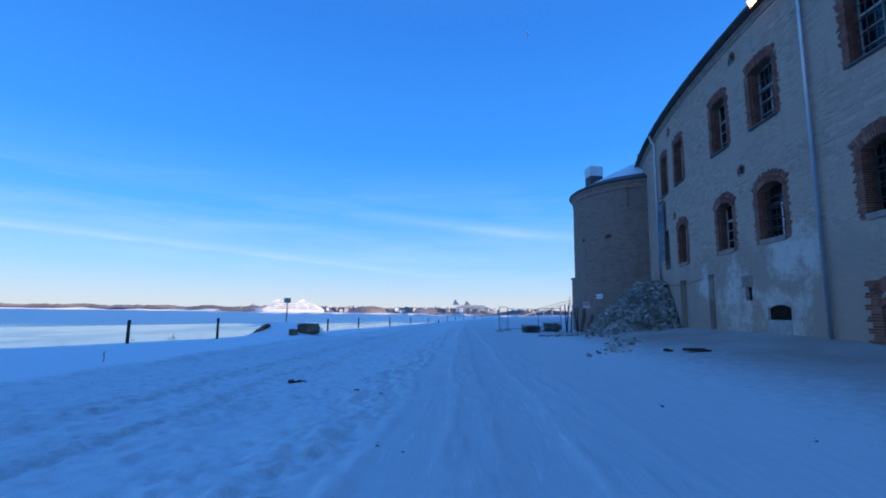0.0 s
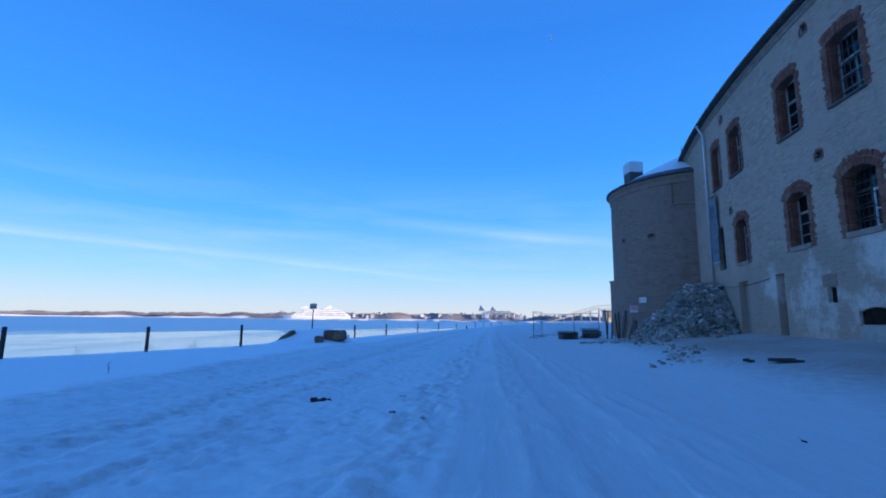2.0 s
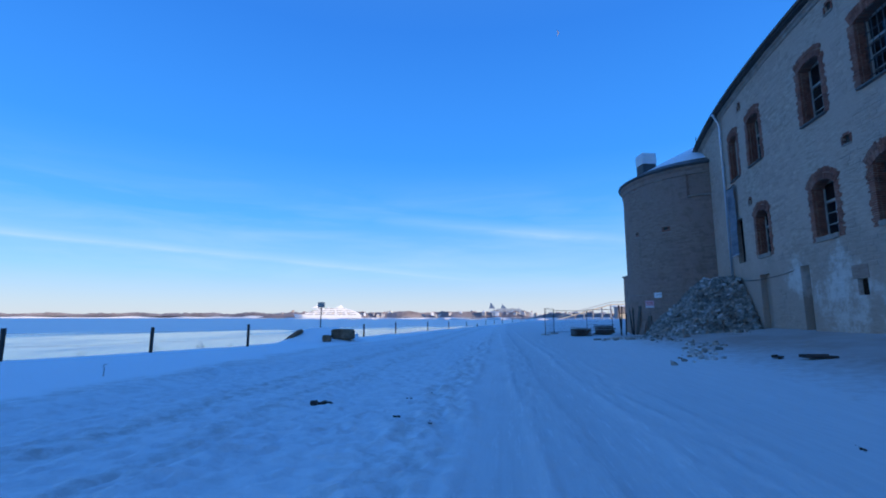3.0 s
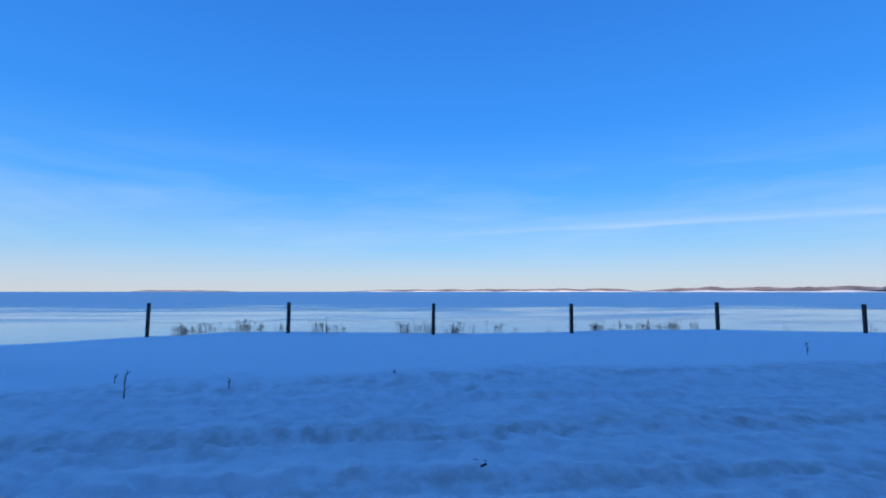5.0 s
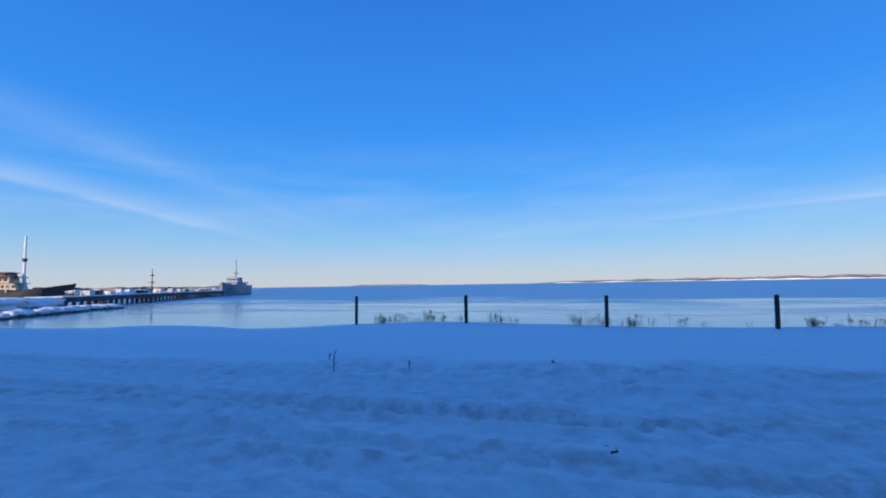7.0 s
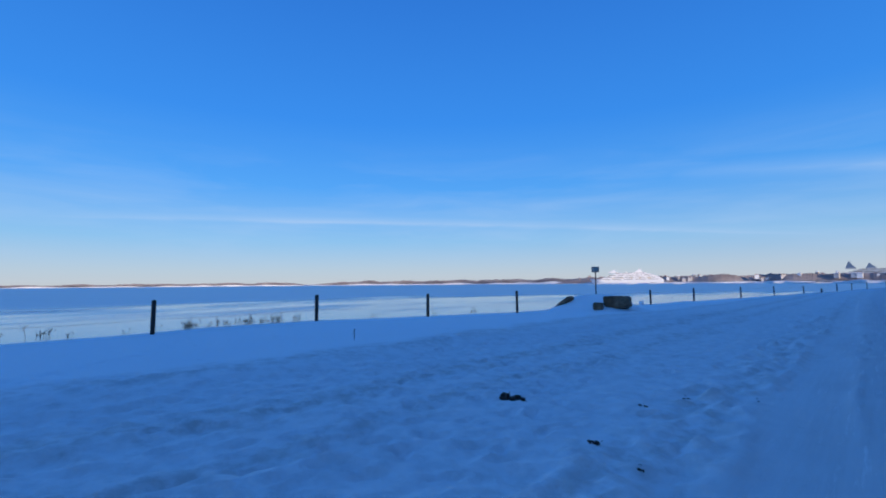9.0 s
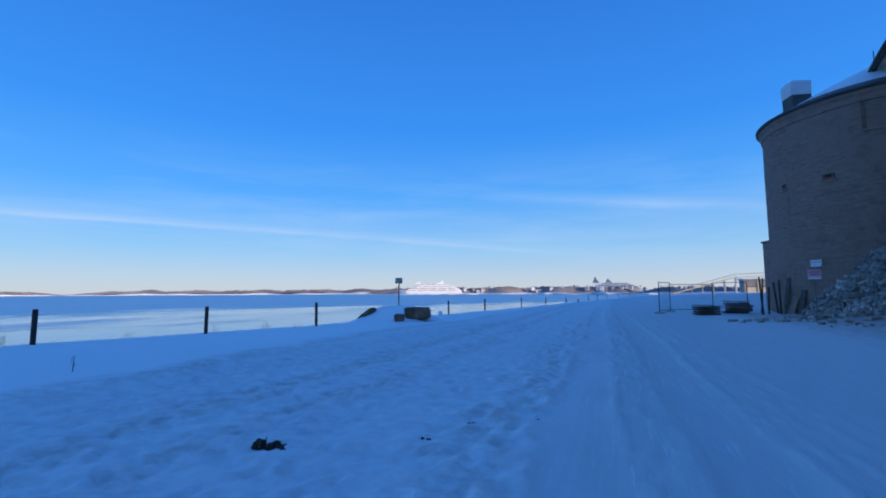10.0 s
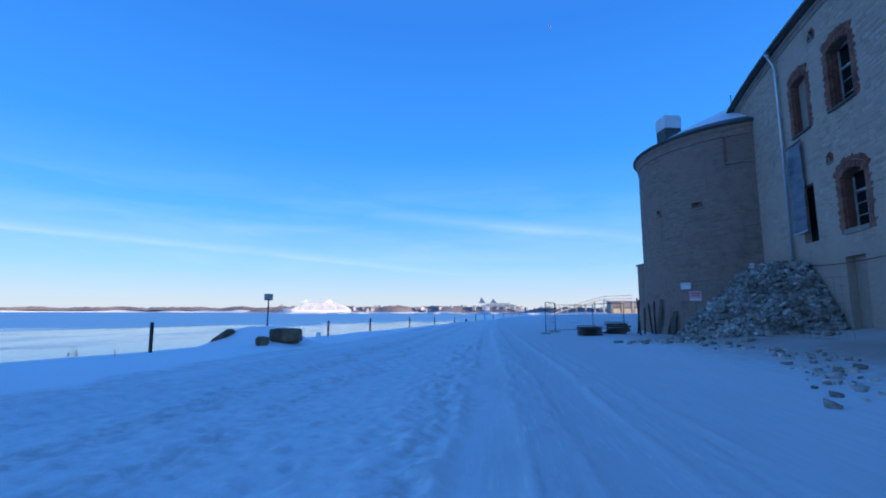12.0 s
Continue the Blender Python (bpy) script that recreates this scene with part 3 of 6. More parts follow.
def ground_z(x, y):
    x, y = np.asarray(x, float), np.asarray(y, float)
    rise = 0.11 * (x - 3) + 0.11 * np.sqrt((x - 3) ** 2 + 1.5)
    z = 0.5 * rise * (1 - 0.68 * smooth(25, 37, y)) * (1 - 0.3 * smooth(17, 8, y))
    z = np.minimum(z, 1.25)
    fx = np.interp(y, FENCE_Y, FENCE_X)
    d = x - fx
    z = z + np.interp(y, CREST_Y, CREST_Z) * smooth(8, 1.0, d)
    # the clean bank stands a step above the trodden strip beside the lane
    edge = d + 0.9 * vnoise(x, y, 0.22, 11) + 0.25 * vnoise(x, y, 1.1, 12)
    z = z + 0.15 * smooth(9.4, 7.9, edge) * smooth(0.5, 6, d) * smooth(34, 24, y)
    z = z + 0.05 * vnoise(x, y, 0.35, 1) + 0.03 * vnoise(x, y * 0.6, 0.9, 2)
    # the boulders' mound
    z = z + 0.98 * np.exp(-(((x + 12.35) / 2.08) ** 4 + ((y - 29.9) / 1.6) ** 2))
    # the lane: two smooth pressed wheel tracks, crumbled snow between and beside them
    lane = smooth(75, 45, y)
    near = smooth(32, 20, np.abs(y - 8))
    u = x + 0.024 * (y - 4) + 0.14 * vnoise(x * 0, y, 0.22, 3) + 0.05 * vnoise(x * 0, y, 0.9, 4)
    wob = 0.10 * vnoise(x, y, 1.3, 16) + 0.05 * vnoise(x, y, 4.0, 17)
    track = np.exp(-(np.abs((u + 0.70 + wob) / 0.40) ** 4)) + np.exp(-(np.abs((u - 0.88 + wob) / 0.43) ** 4))
    z = z - 0.035 * lane * track
    for cx, w, up in ((-1.14, 0.09, 0.035), (-0.26, 0.07, 0.025), (0.40, 0.07, 0.025), (1.38, 0.08, 0.04), (1.85, 0.07, 0.02), (2.35, 0.10, 0.02)):
        g = np.exp(-(((u - cx + 0.6 * wob) / w) ** 2)) * lane
        z = z + up * g * np.clip(0.55 + 1.7 * vnoise(x * 0.5, y, 0.8, 20 + cx) + 0.9 * vnoise(x, y, 5.0, 14), 0, 1.6)
    mid = np.exp(-(np.abs((u - 0.07) / 0.36) ** 4)) + 0.45 * np.exp(-(np.abs((u - 1.95) / 0.55) ** 4))
    z = z + near * mid * (0.09 * np.clip(vnoise(x * 1.6, y * 0.4, 4.2, 15) - 0.05, 0, 1) + 0.014 * vnoise(x, y, 8.0, 18))
    # broken ridges of the trodden strip beside it, and the rough snow farther out
    strip = np.exp(-(np.abs((u + 1.72 + wob) / 0.62) ** 4))
    z = z + near * strip * (0.11 * np.clip(vnoise(x * 1.7, y * 0.45, 2.6, 6), -0.2, 0.5) + 0.10 * np.clip(vnoise(x, y * 0.8, 5.2, 5), -0.3, 0.5) + 0.045 * vnoise(x, y, 9.0, 13))
    trod = smooth(7.7, 9.2, edge) * smooth(-1.6, -2.4, u)
    z = z + near * trod * (0.035 * vnoise(x, y, 1.3, 7) + 0.040 * vnoise(x, y, 3.3, 8) + 0.045 * vnoise(x, y, 7.0, 19))
    land = smooth(2.6, 4.0, u) * near
    z = z + land * (0.02 * vnoise(x, y, 1.6, 21) + 0.022 * np.clip(vnoise(x, y, 4.5, 22) - 0.12, 0, 1))
    # tyre tracks on the seaward side, pressed tread by tread
    for cx, w, dep in ((-6.1, 0.22, 0.11), (-7.75, 0.22, 0.075), (-4.7, 0.19, 0.06)):
        v = x - cx - 0.5 * vnoise(x * 0, y, 0.16, 31) - 0.03 * (y - 2)
        g = np.exp(-((v / w) ** 4)) * smooth(10, 5.5, np.abs(y + 1))
        lug = 0.5 + 0.5 * np.sin(y * 16 + 3.0 * np.abs(v) / w)
        z = z - dep * g * (0.55 + 0.5 * lug) * (0.7 + 0.6 * vnoise(x, y, 0.7, 33))
        z = z + 0.035 * np.exp(-(((np.abs(v) - 0.33) / 0.11) ** 2)) * smooth(10, 5.5, np.abs(y + 1)) * (0.5 + 1.2 * vnoise(x, y, 3.5, 34))
    # seaward the bank falls to the water
    drop = np.clip(-d - 0.5, 0, None)
    z = z - 0.42 * (np.sqrt(drop * drop + 0.2) - 0.447)
    return np.maximum(z, -7.0)


def steps(*spans):
    out = []
    for a, b, s in spans:
        out.extend(np.arange(a, b, s))
    return np.array(out + [spans[-1][1]])


def press_prints(xs, ys, z):
    """Boot prints in wandering lines: a pressed sole with a low rim."""
    rnd = random.Random(77)
    for k in range(46):
        x, y, a = rnd.uniform(-8.6, -1.6), rnd.uniform(-4, 16), rnd.gauss(0.0, 0.5) + (math.pi if rnd.random() < 0.4 else 0)
        for i in range(rnd.randint(6, 20)):
            side = 0.11 if i % 2 else -0.11
            px, py = x + side * math.cos(a), y - side * math.sin(a)
            i0, i1 = np.searchsorted(xs, (px - 0.35, px + 0.35))
            j0, j1 = np.searchsorted(ys, (py - 0.35, py + 0.35))
            if i1 - i0 > 3 and j1 - j0 > 3 and px < -1.3:
                dx, dy = np.meshgrid(xs[i0:i1] - px, ys[j0:j1] - py)
                al, ac = dx * math.sin(a) + dy * math.cos(a), dx * math.cos(a) - dy * math.sin(a)
                r = np.sqrt((al / 0.17) ** 2 + (ac / 0.075) ** 2)
                z[j0:j1, i0:i1] += rnd.uniform(0.4, 1.0) * (-0.055 * np.exp(-r ** 4) + 0.018 * np.exp(-((r - 1.5) / 0.35) ** 2))
            a += rnd.gauss(0, 0.10)
            x, y = x + 0.62 * math.sin(a), y + 0.62 * math.cos(a)


def build_ground():
    xs = steps((-4600, -600, 800), (-600, -60, 60), (-60, -26, 2), (-26, -20, 0.5), (-20, -9, 0.15), (-9, -3, 0.065), (-3, 4.2, 0.05), (4.2, 6, 0.09), (6, 13, 0.18), (13, 30, 1.0), (30, 400, 30), (400, 4600, 600))
    ys = steps((-4600, -600, 800), (-600, -60, 50), (-60, -16, 1.5), (-16, -5, 0.3), (-5, 2, 0.075), (2, 16, 0.06), (16, 34, 0.14), (34, 60, 0.5), (60, 200, 4), (200, 600, 40), (600, 4600, 800))
    gx, gy = np.meshgrid(xs, ys)
    gz = ground_z(gx, gy)
    press_prints(xs, ys, gz)
    verts = np.stack([gx, gy, gz], -1).reshape(-1, 3)
    n, k = len(ys), len(xs)
    i = (np.arange(n - 1)[:, None] * k + np.arange(k - 1)[None]).ravel()
    faces = np.stack([i, i + 1, i + k + 1, i + k], -1)
    me = bpy.data.meshes.new("ground")
    me.from_pydata(verts.tolist(), [], faces.tolist())
    me.polygons.foreach_set("use_smooth", np.ones(len(me.polygons), bool))
    me.materials.append(M["snow"])
    tagged(new("ground", me), "trodden blue-shaded snow with wheel ruts and dirt", "ground", kind="structure")


build_ground()


def gz(x, y):
    return float(ground_z(x, y))


SEA = -3.0
sea_bm = bmesh.new()
sea_vs = [sea_bm.verts.new((x, y, SEA)) for x, y in ((-4700, -4700), (4700, -4700), (4700, 4700), (-4700, 4700))]
sea_bm.faces.new(sea_vs)
tagged(part("water", sea_bm, "sea"), "calm pale inshore water darkening to blue offshore", "sea", kind="structure")

# ---- the long curved building ----
ARC_X, ARC_Y, ARC_R = 103.12, 17.0, 91.0
EAVE = 15.0


def wpt(y, off, z):
    """A point on the curved front: y along it, off metres in front of its face."""
    a = math.asin((y - ARC_Y) / ARC_R)
    return (ARC_X - (ARC_R + off) * math.cos(a), ARC_Y + (ARC_R + off) * math.sin(a), z)


def wturn(y):
    """The turn that lays local +x along the wall (towards +y) and local +y into it."""
    a = math.asin((y - ARC_Y) / ARC_R)
    along = Vector((math.sin(a), math.cos(a), 0))
    inward = Vector((math.cos(a), -math.sin(a), 0))
    return Matrix((along, inward, Vector((0, 0, 1)))).transposed()


def wpose(y, off, z):
    return Matrix.Translation(wpt(y, off, z)) @ wturn(y).to_4x4()


# openings: name, middle y, half width, bottom, top
UP, LOW = (9.72, 12.35), (4.86, 7.15)
MIDS = (-9.6, -4.4, -0.9, 4.3, 7.8, 12.45, 17.7, 21.3, 26.8, 29.9)
HALF = {12.45: 0.86, 17.7: 0.82, 21.3: 0.74, 26.8: 0.74, 29.9: 0.68}
OPEN = [(y, HALF.get(y, 0.8), *UP) for y in MIDS] + [(y, HALF.get(y, 0.8), *LOW) for y in MIDS if y != 29.9]
OPEN += [(30.05, 0.6, 4.72, 7.3), (17.72, 0.72, 1.5, 2.16), (12.4, 0.75, 0.9, 2.2), (19.7, 0.27, 2.38, 2.98), (19.57, 0.17, 8.05, 8.35), (19.66, 0.17, 13.5, 13.85),
         (28.4, 0.17, 13.4, 13.75), (28.03, 0.14, 7.75, 8.05), (23.2, 0.36, 0.5, 3.82), (27.15, 0.6, 0.5, 3.8)]
WALL_T = 0.95


def build_wall():
    ycuts = sorted({round(v, 3) for y, h, b, t in OPEN for v in (y - h, y + h)} | {float(v) for v in range(-60, 50, 2)})
    zcuts = sorted({v for y, h, b, t in OPEN for v in (b, t)} | {-0.6, 14.9})

    def hole(i, j):
        if i < 0 or j < 0 or i >= len(ycuts) - 1 or j >= len(zcuts) - 1:
            return True
        ym, zm = (ycuts[i] + ycuts[i + 1]) / 2, (zcuts[j] + zcuts[j + 1]) / 2
        return any(abs(ym - y) < h and b < zm < t for y, h, b, t in OPEN)

    verts, faces, nz = [], [], len(zcuts)
    for off in (0.0, -WALL_T):
        for y in ycuts:
            verts += [wpt(y, off, z) for z in zcuts]
    base = len(ycuts) * nz
    for i in range(len(ycuts) - 1):
        for j in range(nz - 1):
            if hole(i, j):
                continue
            a, b, c, d = i * nz + j, (i + 1) * nz + j, (i + 1) * nz + j + 1, i * nz + j + 1
            faces += [(a, d, c, b), (a + base, b + base, c + base, d + base)]
            for (ii, jj), (p, q) in (((i - 1, j), (d, a)), ((i + 1, j), (b, c)), ((i, j - 1), (a, b)), ((i, j + 1), (c, d))):
                if hole(ii, jj):
                    faces.append((p, q, q + base, p + base))
    return part("wall_front", (verts, [], faces), "wall")


def sweep(profile, y0, y1, step=2.0):
    """A closed outline of (off, z) drawn along the curved front."""
    n = max(2, int((y1 - y0) / step) + 1)
    ys = [y0 + (y1 - y0) * i / (n - 1) for i in range(n)]
    verts = [wpt(y, o, z) for y in ys for o, z in profile]
    k = len(profile)
    faces = [(i * k + j, i * k + (j + 1) % k, (i + 1) * k + (j + 1) % k, (i + 1) * k + j) for i in range(n - 1) for j in range(k)]
    faces += [tuple(range(k))[::-1], tuple((n - 1) * k + j for j in range(k))]
    return (verts, [], faces)


wall = tagged(build_wall(), "grey limestone prison wall, patched, lime-washed low down", "wall", kind="structure")


def in_hole(y, z, m=0.0, mz=None):
    mz = m if mz is None else mz
    return any(abs(y - oy) < h + m and b - mz < z < t + mz for oy, h, b, t in OPEN)


PIECES = []


def build_stones(rng):
    """Coursed stones, uneven and a little proud of the mortar, where the render has gone."""
    verts, faces, z = [], [], 0.3
    while z < 14.5:
        h = rng.uniform(0.11, 0.24)
        y = 8.0 + rng.uniform(0, 0.5)
        while y < 38:
            w = rng.uniform(0.22, 0.75)
            ym, zm = y + w / 2, z + h / 2
            bare = noise.noise((ym * 0.22, zm * 0.3, 3.1)) + 0.35 * noise.noise((ym * 0.9, zm * 1.1, 7.7))
            ok = bare > (-0.03 if zm > 4.3 else 0.2) and not in_hole(ym, zm, w / 2 + 0.33, h / 2 + 0.3) and rng.random() < 0.93
            if ok and 15.5 < ym < 20.6 and 2.6 < zm < 9.6 and len(PIECES) < 300:
                PIECES.append((ym, zm, w, h))
            elif ok:
                g = 0.012
                o = rng.uniform(0.002, 0.012)
                q = [(y + g + rng.uniform(0, .02), z + g + rng.uniform(0, .015)), (y + w - g - rng.uniform(0, .02), z + g + rng.uniform(0, .015)),
                     (y + w - g - rng.uniform(0, .02), z + h - g - rng.uniform(0, .015)), (y + g + rng.uniform(0, .02), z + h - g - rng.uniform(0, .015))]
                n = len(verts)
                verts += [wpt(a, -0.01, b) for a, b in q]
                cy, cz = y + w / 2, z + h / 2
                verts += [wpt(cy + (a - cy) * 0.93, o + rng.uniform(-.006, .006), cz + (b - cz) * 0.85) for a, b in q]
                faces += [(n + 7, n + 6, n + 5, n + 4)] + [(n + k, n + k + 4, n + (k + 1) % 4 + 4, n + (k + 1) % 4) for k in range(4)]
            y += w
        z += h
    return verts, [], faces


rng = random.Random(11)
tagged(part("wall_stones", build_stones(rng), "wall", wall), kind="stuff")

# eaves, roof and the closed rest of the building
tagged(part("cornice", sweep([(0.0, 14.28), (0.05, 14.28), (0.08, 14.42), (0.16, 14.48), (0.16, 14.58), (0.0, 14.58)], -60, 48), "sillstone"), "shallow weathered stone cornice under the eave", "trim", kind="structure")
tagged(part("eave", sweep([(-0.3, 14.59), (0.30, 14.59), (0.36, 14.62), (0.36, 14.78), (-0.3, 14.95)], -60, 48), "eave"), "dark boarded eave of the roof", "trim", kind="structure")
tagged(part("roof", sweep([(0.38, 14.80), (-9.0, 19.2), (-18.5, 15.2), (-18.5, 15.0), (-9.0, 19.0), (0.28, 14.79)], -60, 48, 4), "roof"), "dark sheet-metal roof of the long building", "roof", kind="structure")
tagged(part("gutter", sweep([(0.37, 14.66), (0.47, 14.66), (0.49, 14.77), (0.46, 14.77), (0.45, 14.69), (0.39, 14.69)], -60, 48), "rusted"), "dark rusty eaves gutter", "gutter", kind="structure")
tagged(part("wall_back", sweep([(-17.0, -0.6), (-18.0, -0.6), (-18.0, 15.1), (-17.0, 15.1)], -60, 48, 4), "wall"), "rear limestone wall of the long building", "wall", kind="structure")
tagged(part("ceiling_upper", sweep([(-0.96, 14.3), (-16.9, 14.3), (-16.9, 14.5), (-0.96, 14.5)], -60, 48, 4), "plaster"), "bare plaster ceiling inside the building", "ceiling", kind="structure")
tagged(part("floor_upper", sweep([(-0.96, 8.6), (-16.9, 8.6), (-16.9, 8.9), (-0.96, 8.9)], -60, 48, 4), "plaster"), "bare upper floor inside the building", "floor", kind="structure")
tagged(part("floor_lower", sweep([(-0.96, 3.9), (-16.9, 3.9), (-16.9, 4.1), (-0.96, 4.1)], -60, 48, 4), "plaster"), "bare lower floor inside the building", "floor", kind="structure")
# unseen wall added behind the tower, to cast shade over the snow beyond
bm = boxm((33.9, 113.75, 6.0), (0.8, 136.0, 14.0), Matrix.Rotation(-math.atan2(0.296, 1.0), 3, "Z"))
tagged(part("wall_yard", bm, "wall"), "tall plain unseen wall added beyond the tower to shade the snow", "wall", kind="structure")
for y in (-60, 48):
    p = [wpt(y, 0, 0), wpt(y, -18, 0)]
    c, d = (Vector(p[0]) + Vector(p[1])) / 2, Vector(p[1]) - Vector(p[0])
    bm = boxm((c.x, c.y, 7.3), (d.length - 2, 0.8, 15.4), Matrix.Rotation(math.atan2(d.y, d.x), 3, "Z"))
    tagged(part("wall_end", bm, "wall"), "end wall of the long building", "wall", kind="structure")


def arch_z(u, half, spring, apex):
    """Height of a segmental arch over its half width, at u from the middle."""
    s = apex - spring
    r = (half * half + s * s) / (2 * s)
    return apex - r + math.sqrt(max(r * r - u * u, 0))


def brick_surround(rng, half, bottom, top, rise, band, depth=0.42, lower=False):
    """Ragged red brick jambs, reveals and a segmental arch round an opening; local x along the wall, y into it, z up from the sill."""
    bm = bmesh.new()
    h = top - bottom
    ch, z, i = 0.082, -0.18 if lower else -0.02, 0
    while z < h - rise + 0.02:
        for side in (-1, 1):
            ext = band + (rng.uniform(0.02, 0.08) if (i // rng.choice((2, 2, 3))) % 2 else -0.03) + rng.uniform(-0.04, 0.03)
            x0, x1 = half - 0.02, half + ext
            n = 2 if ext > band else 1
            for k in range(n):
                a, b = x0 + (x1 - x0) * k / n, x0 + (x1 - x0) * (k + 1) / n - 0.008
                o = rng.uniform(0.004, 0.016)
                box(bm, (side * (a + b) / 2, 0.06 - o, z + ch / 2), (b - a, 0.12, ch - 0.014))
            # the reveal
            for k in range(2):
                d0 = 0.125 + k * (depth - 0.12) / 2
                box(bm, (side * (half + 0.012 - rng.uniform(0, 0.012)), d0 + (depth - 0.12) / 4, z + ch / 2), (0.06, (depth - 0.12) / 2 - 0.012, ch - 0.014))
        z += ch
        i += 1
    # arch: bricks on edge, in two rings, and the corners above the springing filled in
    n = 22
    s = rise
    r = (half * half + s * s) / (2 * s)
    zc = h - r
    a0 = math.asin(min(1, half / r))
    for ring in range(2):
        rr = r + ring * 0.27
        for k in range(n):
            a = -a0 * 1.12 + 2 * a0 * 1.12 * (k + 0.5) / n
            w = 2 * a0 * 1.12 * rr / n - 0.012
            ln = 0.26 + (rng.uniform(-0.10, 0.0) if ring else 0)
            c = Vector((math.sin(a) * (rr + ln / 2), 0.19 - rng.uniform(0.0, 0.02), zc + math.cos(a) * (rr + ln / 2)))
            box(bm, c, (w, 0.42, ln - 0.012), Matrix.Rotation(a, 3, "Y"))
    return bm


def spandrels(half, h, rise, depth=0.4):
    """Brickwork that rounds the square head of an opening into an arch."""
    bm = bmesh.new()
    n = 10
    for k in range(n):
        x0, x1 = -half + 2 * half * k / n, -half + 2 * half * (k + 1) / n
        zb = arch_z((x0 + x1) / 2, half, h - rise, h)
        if h + 0.03 - zb > 0.012:
            box(bm, ((x0 + x1) / 2, depth / 2 + 0.03, (zb + h + 0.03) / 2), (x1 - x0, depth, h + 0.03 - zb))
    return bm


def casement(win, half, h, rise, style):
    """Frame, mullion, bars and panes set back in the reveal."""
    d = 0.46
    t = 0.07
    bm = bmesh.new()
    for s in (-1, 1):
        box(bm, (s * (half - t / 2), d, h / 2), (t, 0.08, h))
    box(bm, (0, d, t / 2), (2 * half - 2 * t, 0.08, t))
    box(bm, (0, d, h - t / 2), (2 * half - 2 * t, 0.08, t))
    win = part("window_frame", bm, "paint" if style != "dark" else "wood", win)
    part("mullion", boxm((0, d, h * 0.31), (0.06, 0.07, h * 0.62 - t)), "paint" if style != "dark" else "wood", win)
    part("transom", boxm((0, d - 0.003, h * 0.64), (2 * half - 2 * t, 0.075, 0.07)), "paint" if style != "dark" else "wood", win)
    for i in (0, 1):
        part("glazing_bar", boxm((0, d - 0.005, h * (0.22 + 0.21 * i)), (2 * half - 2 * t, 0.035, 0.03)), "paint" if style != "dark" else "wood", win)
    for s in (-1, 1):
        if style == "broken" and s > 0:
            continue
        pane = part("pane", boxm((s * half / 2, d + 0.01, h * 0.33), (half - 0.08, 0.006, h * 0.56)), "glass", win)
        pane.visible_shadow = False
    part("pane", boxm((0, d + 0.01, h * 0.82), (2 * half - 0.16, 0.006, h * 0.29)), "glass", win)
    if h < 2.5:
        # one pale inner sash, standing in the lower half
        bm = bmesh.new()
        x0, x1, z1 = -half + 0.12, -half * 0.12, h * 0.6
        for x in (x0, x1, (x0 + x1) / 2):
            box(bm, (x, d - 0.07, z1 / 2 + 0.05), (0.05, 0.04, z1))
        for z in (0.09, z1 * 0.5, z1):
            box(bm, ((x0 + x1) / 2, d - 0.073, z), (x1 - x0 + 0.05, 0.036, 0.05))
        part("sash", bm, "sign_white", win, "chipped white inner sash")
    if style in ("grille", "dark"):
        win = win.parent
        n = 6
        for k in range(n):
            x = -half + 2 * half * (k + 0.5) / n
            part("grille_bar", tubem([(x, 0.3, 0.0), (x, 0.3, arch_z(x, half, h - rise, h))], 0.014, 6), "iron" if h < 2.5 else "wire", win)
        for k in range(4):
            z = h * (0.15 + 0.2 * k)
            part("grille_rail", boxm((0, 0.3, z), (2 * half, 0.012, 0.04)), "iron", win)


def build_windows():
    styles = {17.7: "grille", 12.45: "grille", 21.3: "plain", 26.8: "plain", 29.9: "plain"}
    for k, (y, half, b, t) in enumerate(OPEN[:19]):
        up = b > 9
        if y < 8:
            continue
        st = styles.get(y, "grille")
        if not up and y < 20:
            st = "dark"
        rise = 0.16 if up else 0.3
        win = thing("window_%d" % (k + 1), wpose(y, 0, b), "barred prison window in a ragged red brick surround" if st in ("grille", "dark") else "old casement window in a ragged red brick surround", "window", "windows of the long building", "structure")
        part("brick_surround", brick_surround(rng, half, b, t, rise, 0.30, lower=not up), "brick", win, "worn red brick surround with toothed edges")
        part("arch_filling", spandrels(half, t - b, rise), "mortar", win)
        if y != 29.9:
            casement(win, half, t - b, rise, st)
        else:
            part("board", boxm((0, 0.35, (t - b) / 2), (2 * half, 0.04, t - b)), "plaster", win, "grey boarded opening")
        if up:
            part("window_sill", bevelled(boxm((0, 0.12, -0.035), (2 * half + 0.22, 0.5, 0.06), Matrix.Rotation(radians(-6), 3, "X")), 0.008), "sheet", win, "thin dull sheet-metal sill")
        else:
            bm = bmesh.new()
            for i in range(5):
                w = 2 * half / 5
                box(bm, (-half + w * (i + 0.5), 0.12, -0.11 + rng.uniform(-.01, .01)), (w - 0.01, 0.36, 0.2))
            part("window_sill", bm, "sillstone", win, "chipped pale stone sill")


build_windows()


